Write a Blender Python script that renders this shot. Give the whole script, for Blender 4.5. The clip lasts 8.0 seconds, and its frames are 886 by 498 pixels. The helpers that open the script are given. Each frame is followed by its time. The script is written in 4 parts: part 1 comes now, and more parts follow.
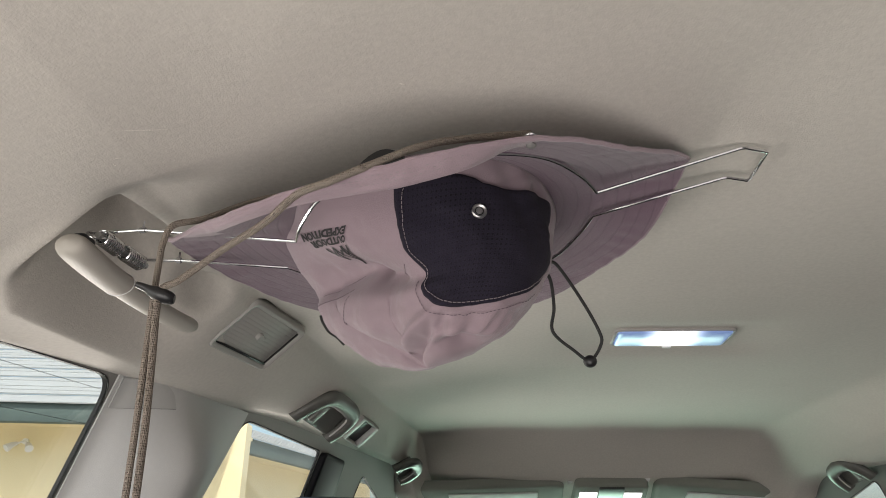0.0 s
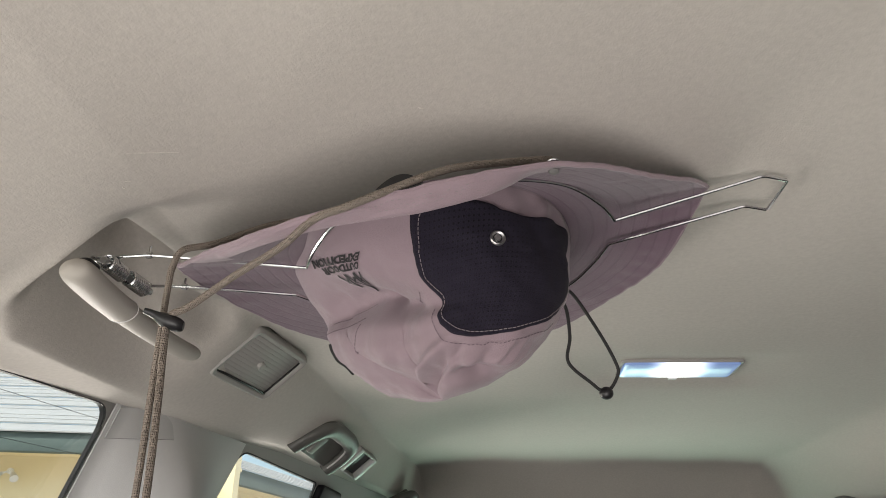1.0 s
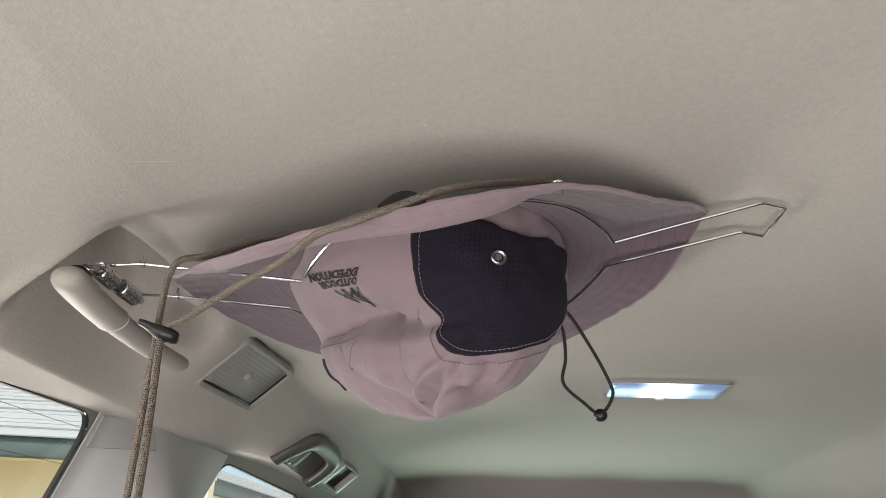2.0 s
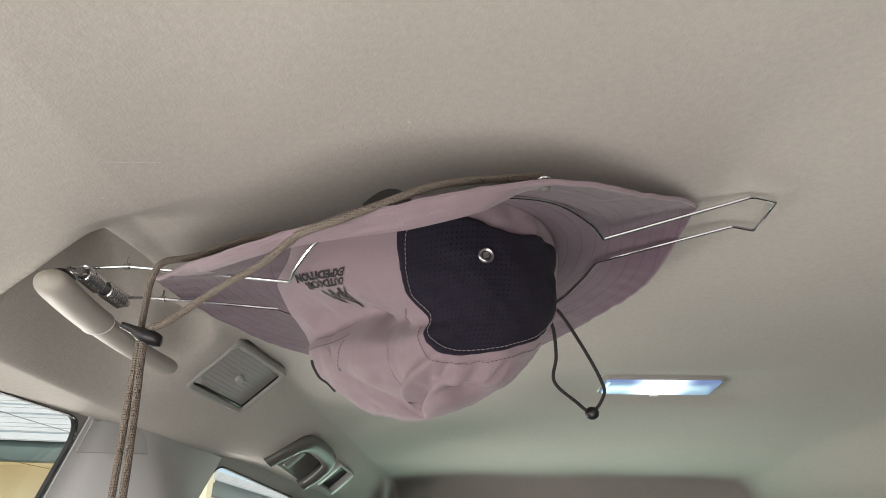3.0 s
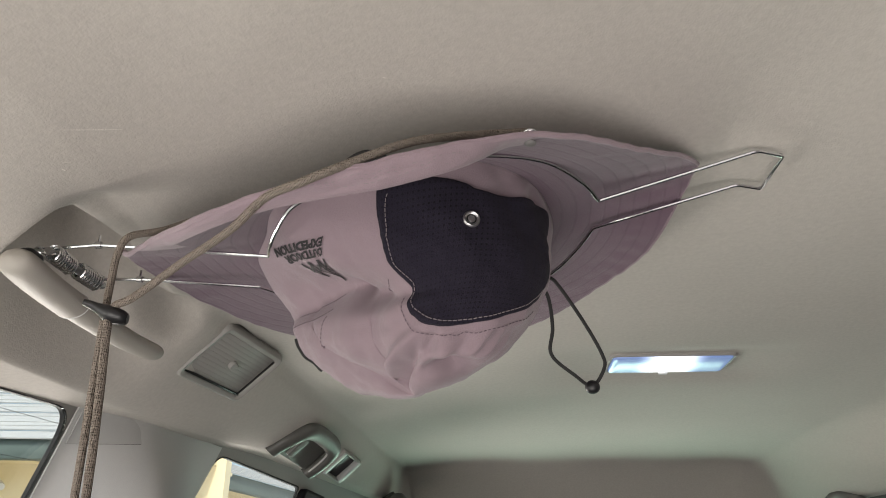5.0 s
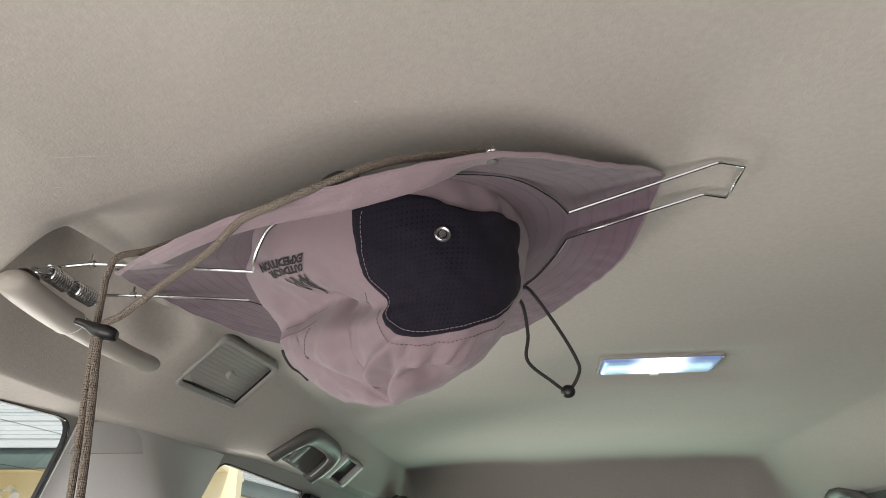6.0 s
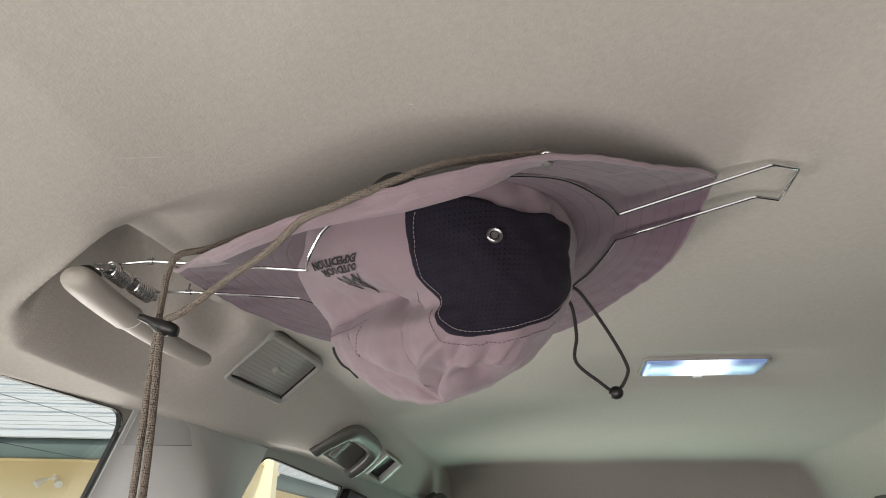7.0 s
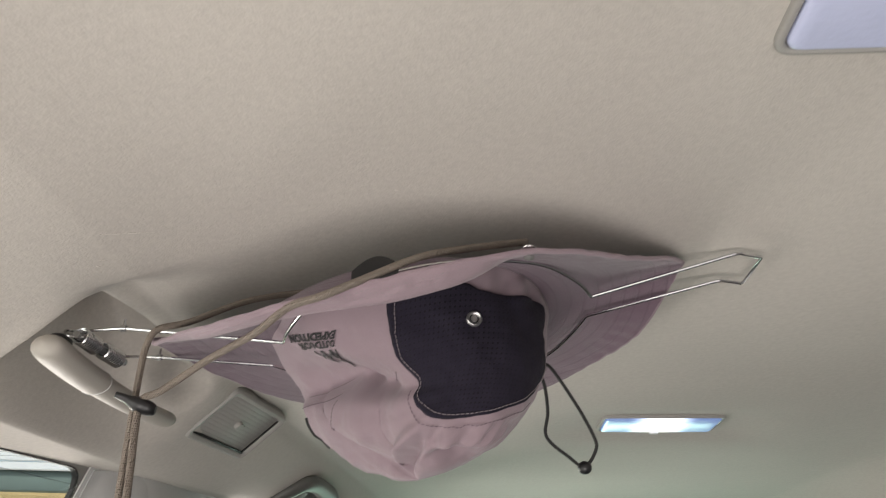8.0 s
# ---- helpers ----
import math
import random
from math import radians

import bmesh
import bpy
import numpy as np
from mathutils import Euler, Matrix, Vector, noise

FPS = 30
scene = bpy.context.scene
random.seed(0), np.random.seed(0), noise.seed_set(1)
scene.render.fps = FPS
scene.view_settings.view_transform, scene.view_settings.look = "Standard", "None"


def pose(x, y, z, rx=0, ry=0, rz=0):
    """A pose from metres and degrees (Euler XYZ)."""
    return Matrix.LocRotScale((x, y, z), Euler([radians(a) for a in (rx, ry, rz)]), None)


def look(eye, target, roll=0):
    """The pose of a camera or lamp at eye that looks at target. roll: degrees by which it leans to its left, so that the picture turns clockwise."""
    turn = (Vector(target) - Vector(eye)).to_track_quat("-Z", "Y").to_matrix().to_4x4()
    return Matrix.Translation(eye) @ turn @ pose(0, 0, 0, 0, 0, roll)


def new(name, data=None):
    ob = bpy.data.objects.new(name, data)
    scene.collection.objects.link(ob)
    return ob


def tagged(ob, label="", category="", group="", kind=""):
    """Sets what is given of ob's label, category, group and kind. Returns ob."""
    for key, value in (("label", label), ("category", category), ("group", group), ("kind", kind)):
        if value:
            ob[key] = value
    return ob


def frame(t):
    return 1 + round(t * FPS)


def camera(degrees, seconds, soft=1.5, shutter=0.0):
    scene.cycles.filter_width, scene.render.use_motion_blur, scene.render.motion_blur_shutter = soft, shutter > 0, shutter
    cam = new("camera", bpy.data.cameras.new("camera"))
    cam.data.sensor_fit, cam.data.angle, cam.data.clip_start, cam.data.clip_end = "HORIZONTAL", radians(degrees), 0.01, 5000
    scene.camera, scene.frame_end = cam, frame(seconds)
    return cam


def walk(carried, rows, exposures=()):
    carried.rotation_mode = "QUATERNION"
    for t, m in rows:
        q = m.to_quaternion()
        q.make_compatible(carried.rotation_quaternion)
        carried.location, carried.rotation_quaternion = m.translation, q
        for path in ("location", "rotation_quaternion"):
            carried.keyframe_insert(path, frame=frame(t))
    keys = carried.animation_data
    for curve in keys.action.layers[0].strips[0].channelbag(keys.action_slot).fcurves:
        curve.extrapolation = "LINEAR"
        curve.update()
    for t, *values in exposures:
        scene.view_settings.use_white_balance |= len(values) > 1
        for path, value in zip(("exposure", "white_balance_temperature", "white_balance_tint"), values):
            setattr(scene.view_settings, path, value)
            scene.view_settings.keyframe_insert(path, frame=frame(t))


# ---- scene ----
cam = camera(61.1, 8.0, soft=0.9, shutter=0.2)
PATH = [
    (0, (-0.213, 0.001, 1.4), (-0.394, 1.85, 2.141), 1.0),
    (0.5, (-0.222, 0.012, 1.4), (-0.403, 1.84, 2.19), 0.8),
    (1, (-0.23, 0.011, 1.403), (-0.39, 1.831, 2.216), 1.2),
    (1.5, (-0.237, 0.01, 1.403), (-0.371, 1.827, 2.229), 2.2),
    (1.7, (-0.244, 0.009, 1.41), (-0.364, 1.823, 2.243), 2.4),
    (2.8, (-0.231, 0.022, 1.396), (-0.336, 1.827, 2.252), 1.7),
    (3, (-0.236, 0.017, 1.41), (-0.34, 1.829, 2.25), 1.4),
    (3.5, (-0.231, 0.035, 1.393), (-0.361, 1.853, 2.215), 1.3),
    (4, (-0.214, 0.05, 1.402), (-0.357, 1.875, 2.206), 1.0),
    (4.5, (-0.223, 0.048, 1.4), (-0.363, 1.874, 2.204), 0.6),
    (5, (-0.221, 0.052, 1.409), (-0.355, 1.873, 2.225), 0.2),
    (5.2, (-0.21, 0.047, 1.415), (-0.338, 1.861, 2.247), -0.5),
    (6.3, (-0.197, 0.028, 1.405), (-0.364, 1.848, 2.216), -0.3),
    (6.5, (-0.198, 0.026, 1.407), (-0.376, 1.848, 2.213), -0.0),
    (7, (-0.208, 0.024, 1.406), (-0.454, 1.833, 2.222), 1.0),
    (7.5, (-0.216, 0.021, 1.408), (-0.509, 1.814, 2.244), 1.8),
    (8, (-0.224, -0.002, 1.432), (-0.343, 1.785, 2.321), 0.8),
]
walk(cam, [(t, look(eye, target, roll)) for t, eye, target, roll in PATH], exposures=[(0, 1.05), (1.5, 1.1), (3, 1.16), (4.5, 1.09), (6.5, 1.11), (7.5, 1.04), (8, 1.15)])


# ---- light ----
world = bpy.data.worlds.new("sky")
scene.world = world
world.use_nodes = True
wn = world.node_tree
sky = wn.nodes.new("ShaderNodeTexSky")
sky.sky_type = "NISHITA"
sky.sun_disc = False
sky.sun_elevation, sky.sun_rotation = radians(54), radians(155)
sky.air_density, sky.dust_density = 1.0, 4.0
wn.links.new(sky.outputs[0], wn.nodes["Background"].inputs[0])
wn.nodes["Background"].inputs[1].default_value = 0.12


def sun_lamp(strength, elevation, azimuth, angle):
    lamp = bpy.data.lights.new("sun", "SUN")
    lamp.energy, lamp.angle, lamp.color = strength, radians(angle), (1.0, 0.95, 0.88)
    ob = new("sun", lamp)
    way = Vector((math.sin(azimuth) * math.cos(elevation), math.cos(azimuth) * math.cos(elevation), math.sin(elevation)))
    ob.matrix_world = look(way * 60, (0, 0, 0))


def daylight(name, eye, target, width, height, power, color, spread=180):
    """An added area lamp in place of the light through one opening of the car, not always set in it."""
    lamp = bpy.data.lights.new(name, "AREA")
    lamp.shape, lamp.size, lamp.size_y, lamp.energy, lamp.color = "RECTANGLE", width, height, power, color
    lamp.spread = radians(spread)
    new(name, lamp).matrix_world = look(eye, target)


sun_lamp(2.1, radians(54), radians(155), 0.6)
# Unseen fill lamp low in the load space, aimed up at the roof.
daylight("fill_tailgate", (-0.34, -0.36, 0.76), (-0.10, 0.30, 1.64), 0.9, 0.5, 4.4, (1.0, 0.94, 0.90))
# Unseen fill lamp out in the yard, lighting the roof through the left windows.
daylight("fill_left_windows", (-1.65, -0.60, 0.86), (-0.05, 0.45, 1.60), 2.2, 0.8, 7.0, (1.0, 0.93, 0.88))
# Unseen fill lamp beyond the rear door, its spread narrowed to spare the header.
daylight("fill_rear_door", (-1.80, 2.45, 0.84), (0.00, 0.38, 1.64), 1.0, 0.8, 5.6, (1.0, 0.93, 0.87), spread=80)
daylight("daylight_windscreen", (0, 2.72, 1.22), (0, 1.90, 1.71), 1.2, 0.5, 1.7, (0.64, 1.0, 0.79), spread=58)


# ---- materials ----
def material(name, base, rough=0.6, metal=0.0, vary=0.08, scale=40.0, stain=0.06, stain_scale=4.0, bump=0.1, bump_scale=400.0,
             specular=0.5, sheen=0.0, coords="Object"):
    m = bpy.data.materials.new(name)
    m.use_nodes = True
    t = m.node_tree
    b = t.nodes["Principled BSDF"]
    b.inputs["Roughness"].default_value, b.inputs["Metallic"].default_value = rough, metal
    b.inputs["Specular IOR Level"].default_value = specular
    b.inputs["Sheen Weight"].default_value = sheen
    at = t.nodes.new("ShaderNodeTexCoord")

    def noise_node(size, detail):
        n = t.nodes.new("ShaderNodeTexNoise")
        n.inputs["Scale"].default_value, n.inputs["Detail"].default_value = size, detail
        t.links.new(at.outputs[coords], n.inputs["Vector"])
        return n

    fine, broad = noise_node(scale, 4), noise_node(stain_scale, 3)
    value = t.nodes.new("ShaderNodeMath")
    value.operation = "MULTIPLY_ADD"
    value.inputs[1].default_value, value.inputs[2].default_value = 2 * vary, 1 - vary
    t.links.new(fine.outputs[0], value.inputs[0])
    second = t.nodes.new("ShaderNodeMath")
    second.operation = "MULTIPLY_ADD"
    second.inputs[1].default_value, second.inputs[2].default_value = 2 * stain, 1 - stain
    t.links.new(broad.outputs[0], second.inputs[0])
    both = t.nodes.new("ShaderNodeMath")
    both.operation = "MULTIPLY"
    t.links.new(value.outputs[0], both.inputs[0])
    t.links.new(second.outputs[0], both.inputs[1])
    mix = t.nodes.new("ShaderNodeVectorMath")
    mix.operation = "SCALE"
    mix.inputs[0].default_value = base
    t.links.new(both.outputs[0], mix.inputs["Scale"])
    t.links.new(mix.outputs[0], b.inputs["Base Color"])
    if bump:
        relief, grain = t.nodes.new("ShaderNodeBump"), noise_node(bump_scale, 2)
        relief.inputs["Strength"].default_value, relief.inputs["Distance"].default_value = bump, 0.002
        t.links.new(grain.outputs[0], relief.inputs["Height"])
        t.links.new(relief.outputs[0], b.inputs["Normal"])
    return m


def add_relief(m, kind, spacing, depth, dark=0.0, center=(-0.278, 0.555, 0)):
    """Sewn rings, punched holes or a braid, at their real spacing, on top of a material's own grain."""
    t = m.node_tree
    b = t.nodes["Principled BSDF"]
    at = t.nodes.new("ShaderNodeTexCoord")

    def math_node(op, a, c=None, third=None):
        n = t.nodes.new("ShaderNodeMath")
        n.operation = op
        for k, v in enumerate((a, c, third)):
            if v is None:
                continue
            if isinstance(v, (int, float)):
                n.inputs[k].default_value = v
            else:
                t.links.new(v, n.inputs[k])
        return n.outputs[0]

    parts = t.nodes.new("ShaderNodeSeparateXYZ")
    t.links.new(at.outputs["Object"], parts.inputs[0])
    x, y, z = parts.outputs
    turn = 2 * math.pi / spacing
    if kind == "rings":
        dx, dy = math_node("SUBTRACT", x, center[0]), math_node("SUBTRACT", y, center[1])
        r = math_node("SQRT", math_node("ADD", math_node("MULTIPLY", dx, dx), math_node("MULTIPLY", dy, math_node("MULTIPLY", dy, 0.82))))
        wave = math_node("SINE", math_node("MULTIPLY", r, turn))
        height = math_node("POWER", math_node("ABSOLUTE", math_node("MULTIPLY_ADD", wave, 0.5, 0.5)), 14.0)
    elif kind == "holes":
        flat = t.nodes.new("ShaderNodeSeparateXYZ")
        t.links.new(at.outputs["UV"], flat.inputs[0])
        across, up = math_node("MULTIPLY", flat.outputs[0], 0.5), math_node("MULTIPLY", flat.outputs[1], 0.5)
        u, v = math_node("ADD", across, up), math_node("SUBTRACT", across, up)
        wave = math_node("MULTIPLY", math_node("SINE", math_node("MULTIPLY", u, turn)), math_node("SINE", math_node("MULTIPLY", v, turn)))
        worn = t.nodes.new("ShaderNodeTexNoise")
        worn.inputs["Scale"].default_value = 28.0
        t.links.new(at.outputs["Object"], worn.inputs["Vector"])
        height = math_node("MULTIPLY", math_node("GREATER_THAN", wave, 0.62), math_node("MULTIPLY_ADD", worn.outputs[0], 1.6, -0.15))
    else:
        u, v = math_node("ADD", math_node("ADD", x, y), z), math_node("SUBTRACT", z, math_node("ADD", x, y))
        wave = math_node("MULTIPLY", math_node("SINE", math_node("MULTIPLY", u, turn)), math_node("SINE", math_node("MULTIPLY", v, turn)))
        height = math_node("MULTIPLY_ADD", wave, -0.5, 0.5)
    relief = t.nodes.new("ShaderNodeBump")
    relief.invert = True
    relief.inputs["Strength"].default_value, relief.inputs["Distance"].default_value = 1.0, depth
    t.links.new(height, relief.inputs["Height"])
    old = b.inputs["Normal"].links[0].from_socket
    t.links.new(old, relief.inputs["Normal"])
    t.links.new(relief.outputs[0], b.inputs["Normal"])
    # Shade in the dips of the relief is painted into the base colour too.
    if dark:
        tint = t.nodes.new("ShaderNodeVectorMath")
        tint.operation = "SCALE"
        t.links.new(b.inputs["Base Color"].links[0].from_socket, tint.inputs[0])
        t.links.new(math_node("MULTIPLY_ADD", height, -dark, 1.0), tint.inputs["Scale"])
        t.links.new(tint.outputs[0], b.inputs["Base Color"])


def glow(name, color, strength):
    m = material(name, (0.75, 0.78, 0.82), 0.25, vary=0.02, bump=0)
    b = m.node_tree.nodes["Principled BSDF"]
    b.inputs["Emission Color"].default_value, b.inputs["Emission Strength"].default_value = (*color, 1), strength
    return m


def glass_material(name, tint):
    m = bpy.data.materials.new(name)
    m.use_nodes = True
    t = m.node_tree
    t.nodes.remove(t.nodes["Principled BSDF"])
    clear, gloss, mix, fresnel = (t.nodes.new(k) for k in ("ShaderNodeBsdfTransparent", "ShaderNodeBsdfGlossy", "ShaderNodeMixShader", "ShaderNodeLayerWeight"))
    power = t.nodes.new("ShaderNodeMath")
    power.operation = "MULTIPLY_ADD"
    power.inputs[1].default_value, power.inputs[2].default_value = 0.16, 0.03
    clear.inputs[0].default_value = (*tint, 1)
    gloss.inputs["Roughness"].default_value = 0.02
    fresnel.inputs[0].default_value = 0.25
    t.links.new(fresnel.outputs["Facing"], power.inputs[0])
    t.links.new(power.outputs[0], mix.inputs[0])
    t.links.new(clear.outputs[0], mix.inputs[1])
    t.links.new(gloss.outputs[0], mix.inputs[2])
    t.links.new(mix.outputs[0], t.nodes["Material Output"].inputs[0])
    return m


LINER = material("headliner_cloth", (0.50, 0.47, 0.43), 0.95, vary=0.13, scale=240, stain=0.08, stain_scale=4, bump=0.18, bump_scale=620, specular=0.1, sheen=0.1)
SCUFF = material("rubbed_cloth", (0.62, 0.59, 0.54), 0.95, vary=0.15, scale=300, bump=0.3, bump_scale=700, specular=0.1)
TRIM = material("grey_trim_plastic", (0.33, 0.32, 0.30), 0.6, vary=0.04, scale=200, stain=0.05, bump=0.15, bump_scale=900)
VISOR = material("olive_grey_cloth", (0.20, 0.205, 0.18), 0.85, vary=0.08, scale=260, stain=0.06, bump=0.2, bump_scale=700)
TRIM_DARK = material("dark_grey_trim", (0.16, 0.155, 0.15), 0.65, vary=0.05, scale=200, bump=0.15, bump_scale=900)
TRIM_LIGHT = material("light_grey_trim", (0.60, 0.60, 0.59), 0.55, vary=0.03, scale=200, bump=0.12, bump_scale=900)
BEIGE = material("beige_handle_plastic", (0.40, 0.375, 0.335), 0.6, vary=0.03, scale=200, bump=0.1, bump_scale=1200)
HANDLE_GREY = material("grey_handle_plastic", (0.20, 0.20, 0.185), 0.45, vary=0.04, scale=200, bump=0.1, bump_scale=1200)
HOOK_GREY = material("silver_grey_plastic", (0.50, 0.50, 0.49), 0.45, vary=0.03, scale=200, bump=0.08, bump_scale=1200)
HANDLE_DARK = material("dark_handle_plastic", (0.115, 0.115, 0.105), 0.4, vary=0.05, scale=200, bump=0.1, bump_scale=1200)
BLACK = material("black_plastic", (0.012, 0.012, 0.013), 0.4, vary=0.1, bump=0.05)
RUBBER = material("black_rubber", (0.012, 0.012, 0.012), 0.7, vary=0.1, bump=0.1)
GLOSS_BLACK = material("black_frame_paint", (0.010, 0.010, 0.012), 0.35, vary=0.1, bump=0.03, specular=0.12)
STEEL = material("polished_steel_wire", (0.72, 0.72, 0.73), 0.16, metal=1.0, vary=0.04, bump=0.03)
STUD = material("dull_steel", (0.55, 0.54, 0.54), 0.38, metal=1.0, vary=0.06, bump=0.05)
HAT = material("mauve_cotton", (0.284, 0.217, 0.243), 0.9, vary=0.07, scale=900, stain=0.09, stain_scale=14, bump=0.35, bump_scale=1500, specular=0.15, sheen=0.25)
# The crown's cotton again, its base colour lowered for the brim's shade.
HAT_SHADED = material("mauve_cotton_shaded", (0.160, 0.108, 0.140), 0.9, vary=0.07, scale=900, stain=0.10, stain_scale=16, bump=0.35, bump_scale=1500, specular=0.15, sheen=0.2)
MESH_CLOTH = material("dark_mesh_cloth", (0.0165, 0.0135, 0.0240), 0.85, vary=0.15, scale=700, stain=0.15, stain_scale=20, bump=0.4, bump_scale=1400, specular=0.2, sheen=0.03)
CORD = material("taupe_cord", (0.31, 0.265, 0.225), 0.95, vary=0.16, scale=900, stain=0.12, stain_scale=30, bump=0.9, bump_scale=1300, specular=0.1)
CORD_BLACK = material("black_elastic", (0.02, 0.02, 0.02), 0.8, vary=0.2, scale=900, bump=0.4, bump_scale=1500)
PRINT = material("black_print", (0.018, 0.016, 0.018), 0.7, vary=0.1, bump=0.05)
PURPLE_THREAD = material("purple_thread", (0.13, 0.095, 0.115), 0.9, vary=0.1, bump=0.1)
THREAD = material("grey_thread", (0.24, 0.205, 0.215), 0.9, vary=0.1, bump=0.1)
add_relief(HAT_SHADED, "rings", 0.0105, 0.00025, 0.10)
add_relief(MESH_CLOTH, "holes", 0.0031, 0.0006, 0.65)
add_relief(CORD, "braid", 0.0030, 0.0006, 0.16)
LENS_OFF = material("bluish_lamp_lens", (0.56, 0.60, 0.80), 0.2, vary=0.05, scale=60, bump=0.08, bump_scale=300)


def bulb_lens(name, at_x, reach):
    """A frosted lens, whitest over the bulb behind its middle and bluish towards its ends."""
    m = material(name, (0.14, 0.18, 0.34), 0.25, vary=0.03, bump=0.05, bump_scale=300)
    t = m.node_tree
    b = t.nodes["Principled BSDF"]
    at, xyz = t.nodes.new("ShaderNodeTexCoord"), t.nodes.new("ShaderNodeSeparateXYZ")
    t.links.new(at.outputs["Object"], xyz.inputs[0])
    away = t.nodes.new("ShaderNodeMath")
    away.operation = "SUBTRACT"
    away.inputs[1].default_value = at_x
    t.links.new(xyz.outputs[0], away.inputs[0])
    size = t.nodes.new("ShaderNodeMath")
    size.operation = "ABSOLUTE"
    t.links.new(away.outputs[0], size.inputs[0])
    near = t.nodes.new("ShaderNodeMapRange")
    near.interpolation_type = "SMOOTHSTEP"
    for k, v in (("From Min", reach), ("From Max", 0.012), ("To Min", 0.0), ("To Max", 1.0)):
        near.inputs[k].default_value = v
    t.links.new(size.outputs[0], near.inputs["Value"])
    power = t.nodes.new("ShaderNodeMath")
    power.operation = "MULTIPLY_ADD"
    power.inputs[1].default_value, power.inputs[2].default_value = 0.75, 0.17
    t.links.new(near.outputs[0], power.inputs[0])
    t.links.new(power.outputs[0], b.inputs["Emission Strength"])
    hue = t.nodes.new("ShaderNodeMix")
    hue.data_type = "RGBA"
    hue.inputs["A"].default_value, hue.inputs["B"].default_value = (0.36, 0.54, 1.0, 1), (0.95, 0.97, 1.0, 1)
    t.links.new(near.outputs[0], hue.inputs["Factor"])
    t.links.new(hue.outputs["Result"], b.inputs["Emission Color"])
    return m


LENS_LIT = bulb_lens("lit_lamp_lens", 0.008, 0.048)
MAP_LENS = glow("map_lamp_lens", (1.0, 1.0, 0.98), 0.7)
SEAT = material("black_leather", (0.014, 0.014, 0.015), 0.5, vary=0.1, bump=0.3, bump_scale=500)
CARPET = material("grey_carpet", (0.05, 0.048, 0.045), 1.0, vary=0.2, scale=300, bump=0.6, bump_scale=300)
GLASS = glass_material("window_glass", (0.93, 0.96, 0.94))
WALL_YELLOW = material("yellow_render", (0.74, 0.64, 0.41), 0.9, vary=0.05, scale=14, stain=0.10, stain_scale=0.8, bump=0.2, bump_scale=60)
ROOF = material("pale_metal_roof", (0.34, 0.35, 0.35), 0.85, vary=0.05, scale=6, stain=0.12, stain_scale=0.7, bump=0.05)
GUTTER = material("teal_gutter_paint", (0.070, 0.100, 0.095), 0.7, vary=0.1, scale=8, stain=0.2, stain_scale=2, bump=0.05)
WHITE = material("white_paint", (0.78, 0.78, 0.76), 0.5, vary=0.04, scale=12, bump=0.03)
GROUND = material("pale_concrete", (0.40, 0.38, 0.35), 0.95, vary=0.12, scale=6, stain=0.15, stain_scale=0.4, bump=0.3, bump_scale=40)


# ---- tools ----
def mesh_of(name, bm, mat, smooth=True, angle=38):
    bm.normal_update()
    data = bpy.data.meshes.new(name)
    bm.to_mesh(data)
    bm.free()
    data.materials.append(mat)
    if smooth:
        data.shade_smooth()
        data.set_sharp_from_angle(angle=radians(angle))
    return data


def part(name, bm, mat, parent=None, label="", smooth=True, angle=38):
    ob = new(name, mesh_of(name, bm, mat, smooth, angle))
    if parent:
        ob.parent = parent
        if not parent.parent:
            ob.matrix_parent_inverse = parent.matrix_world.inverted()
    return tagged(ob, label)


def thing(name, m, label, category, group="", kind=""):
    ob = new(name)
    ob.empty_display_size = 0.03
    ob.matrix_world = m
    return tagged(ob, label, category, group, kind)


def smooth_path(points, steps=8, closed=False):
    pts = [Vector(p) for p in points]
    n, out = len(pts), []
    for i in range(n if closed else n - 1):
        if closed:
            a, b, c, d = (pts[(i + k) % n] for k in (-1, 0, 1, 2))
        else:
            a, b, c, d = pts[max(i - 1, 0)], pts[i], pts[i + 1], pts[min(i + 2, n - 1)]
        for k in range(steps):
            t = k / steps
            out.append(0.5 * (2 * b + (c - a) * t + (2 * a - 5 * b + 4 * c - d) * t * t + (3 * b - a - 3 * c + d) * t ** 3))
    return out if closed else out + [pts[-1]]


def tube(bm, path, radius, sides=8, closed=False, flat=1.0, taper=None):
    """A round (or flattened) rod along a path."""
    n, rings, side = len(path), [], None
    for i, p in enumerate(path):
        ahead = (path[(i + 1) % n] - path[i - 1]) if closed else (path[min(i + 1, n - 1)] - path[max(i - 1, 0)])
        ahead.normalize()
        if side is None:
            side = ahead.orthogonal().normalized() if abs(ahead.z) > 0.9 else ahead.cross(Vector((0, 0, 1))).normalized()
        side = (side - ahead * side.dot(ahead)).normalized()
        up = ahead.cross(side)
        r = radius * (taper(i / max(n - 1, 1)) if taper else 1.0)
        rings.append([bm.verts.new(p + r * (math.cos(a) * side + flat * math.sin(a) * up)) for a in (2 * math.pi * k / sides for k in range(sides))])
    for i in range(n if closed else n - 1):
        a, b = rings[i], rings[(i + 1) % n]
        for k in range(sides):
            bm.faces.new((a[k], a[(k + 1) % sides], b[(k + 1) % sides], b[k]))
    if not closed:
        bm.faces.new(list(reversed(rings[0])))
        bm.faces.new(rings[-1])
    return bm


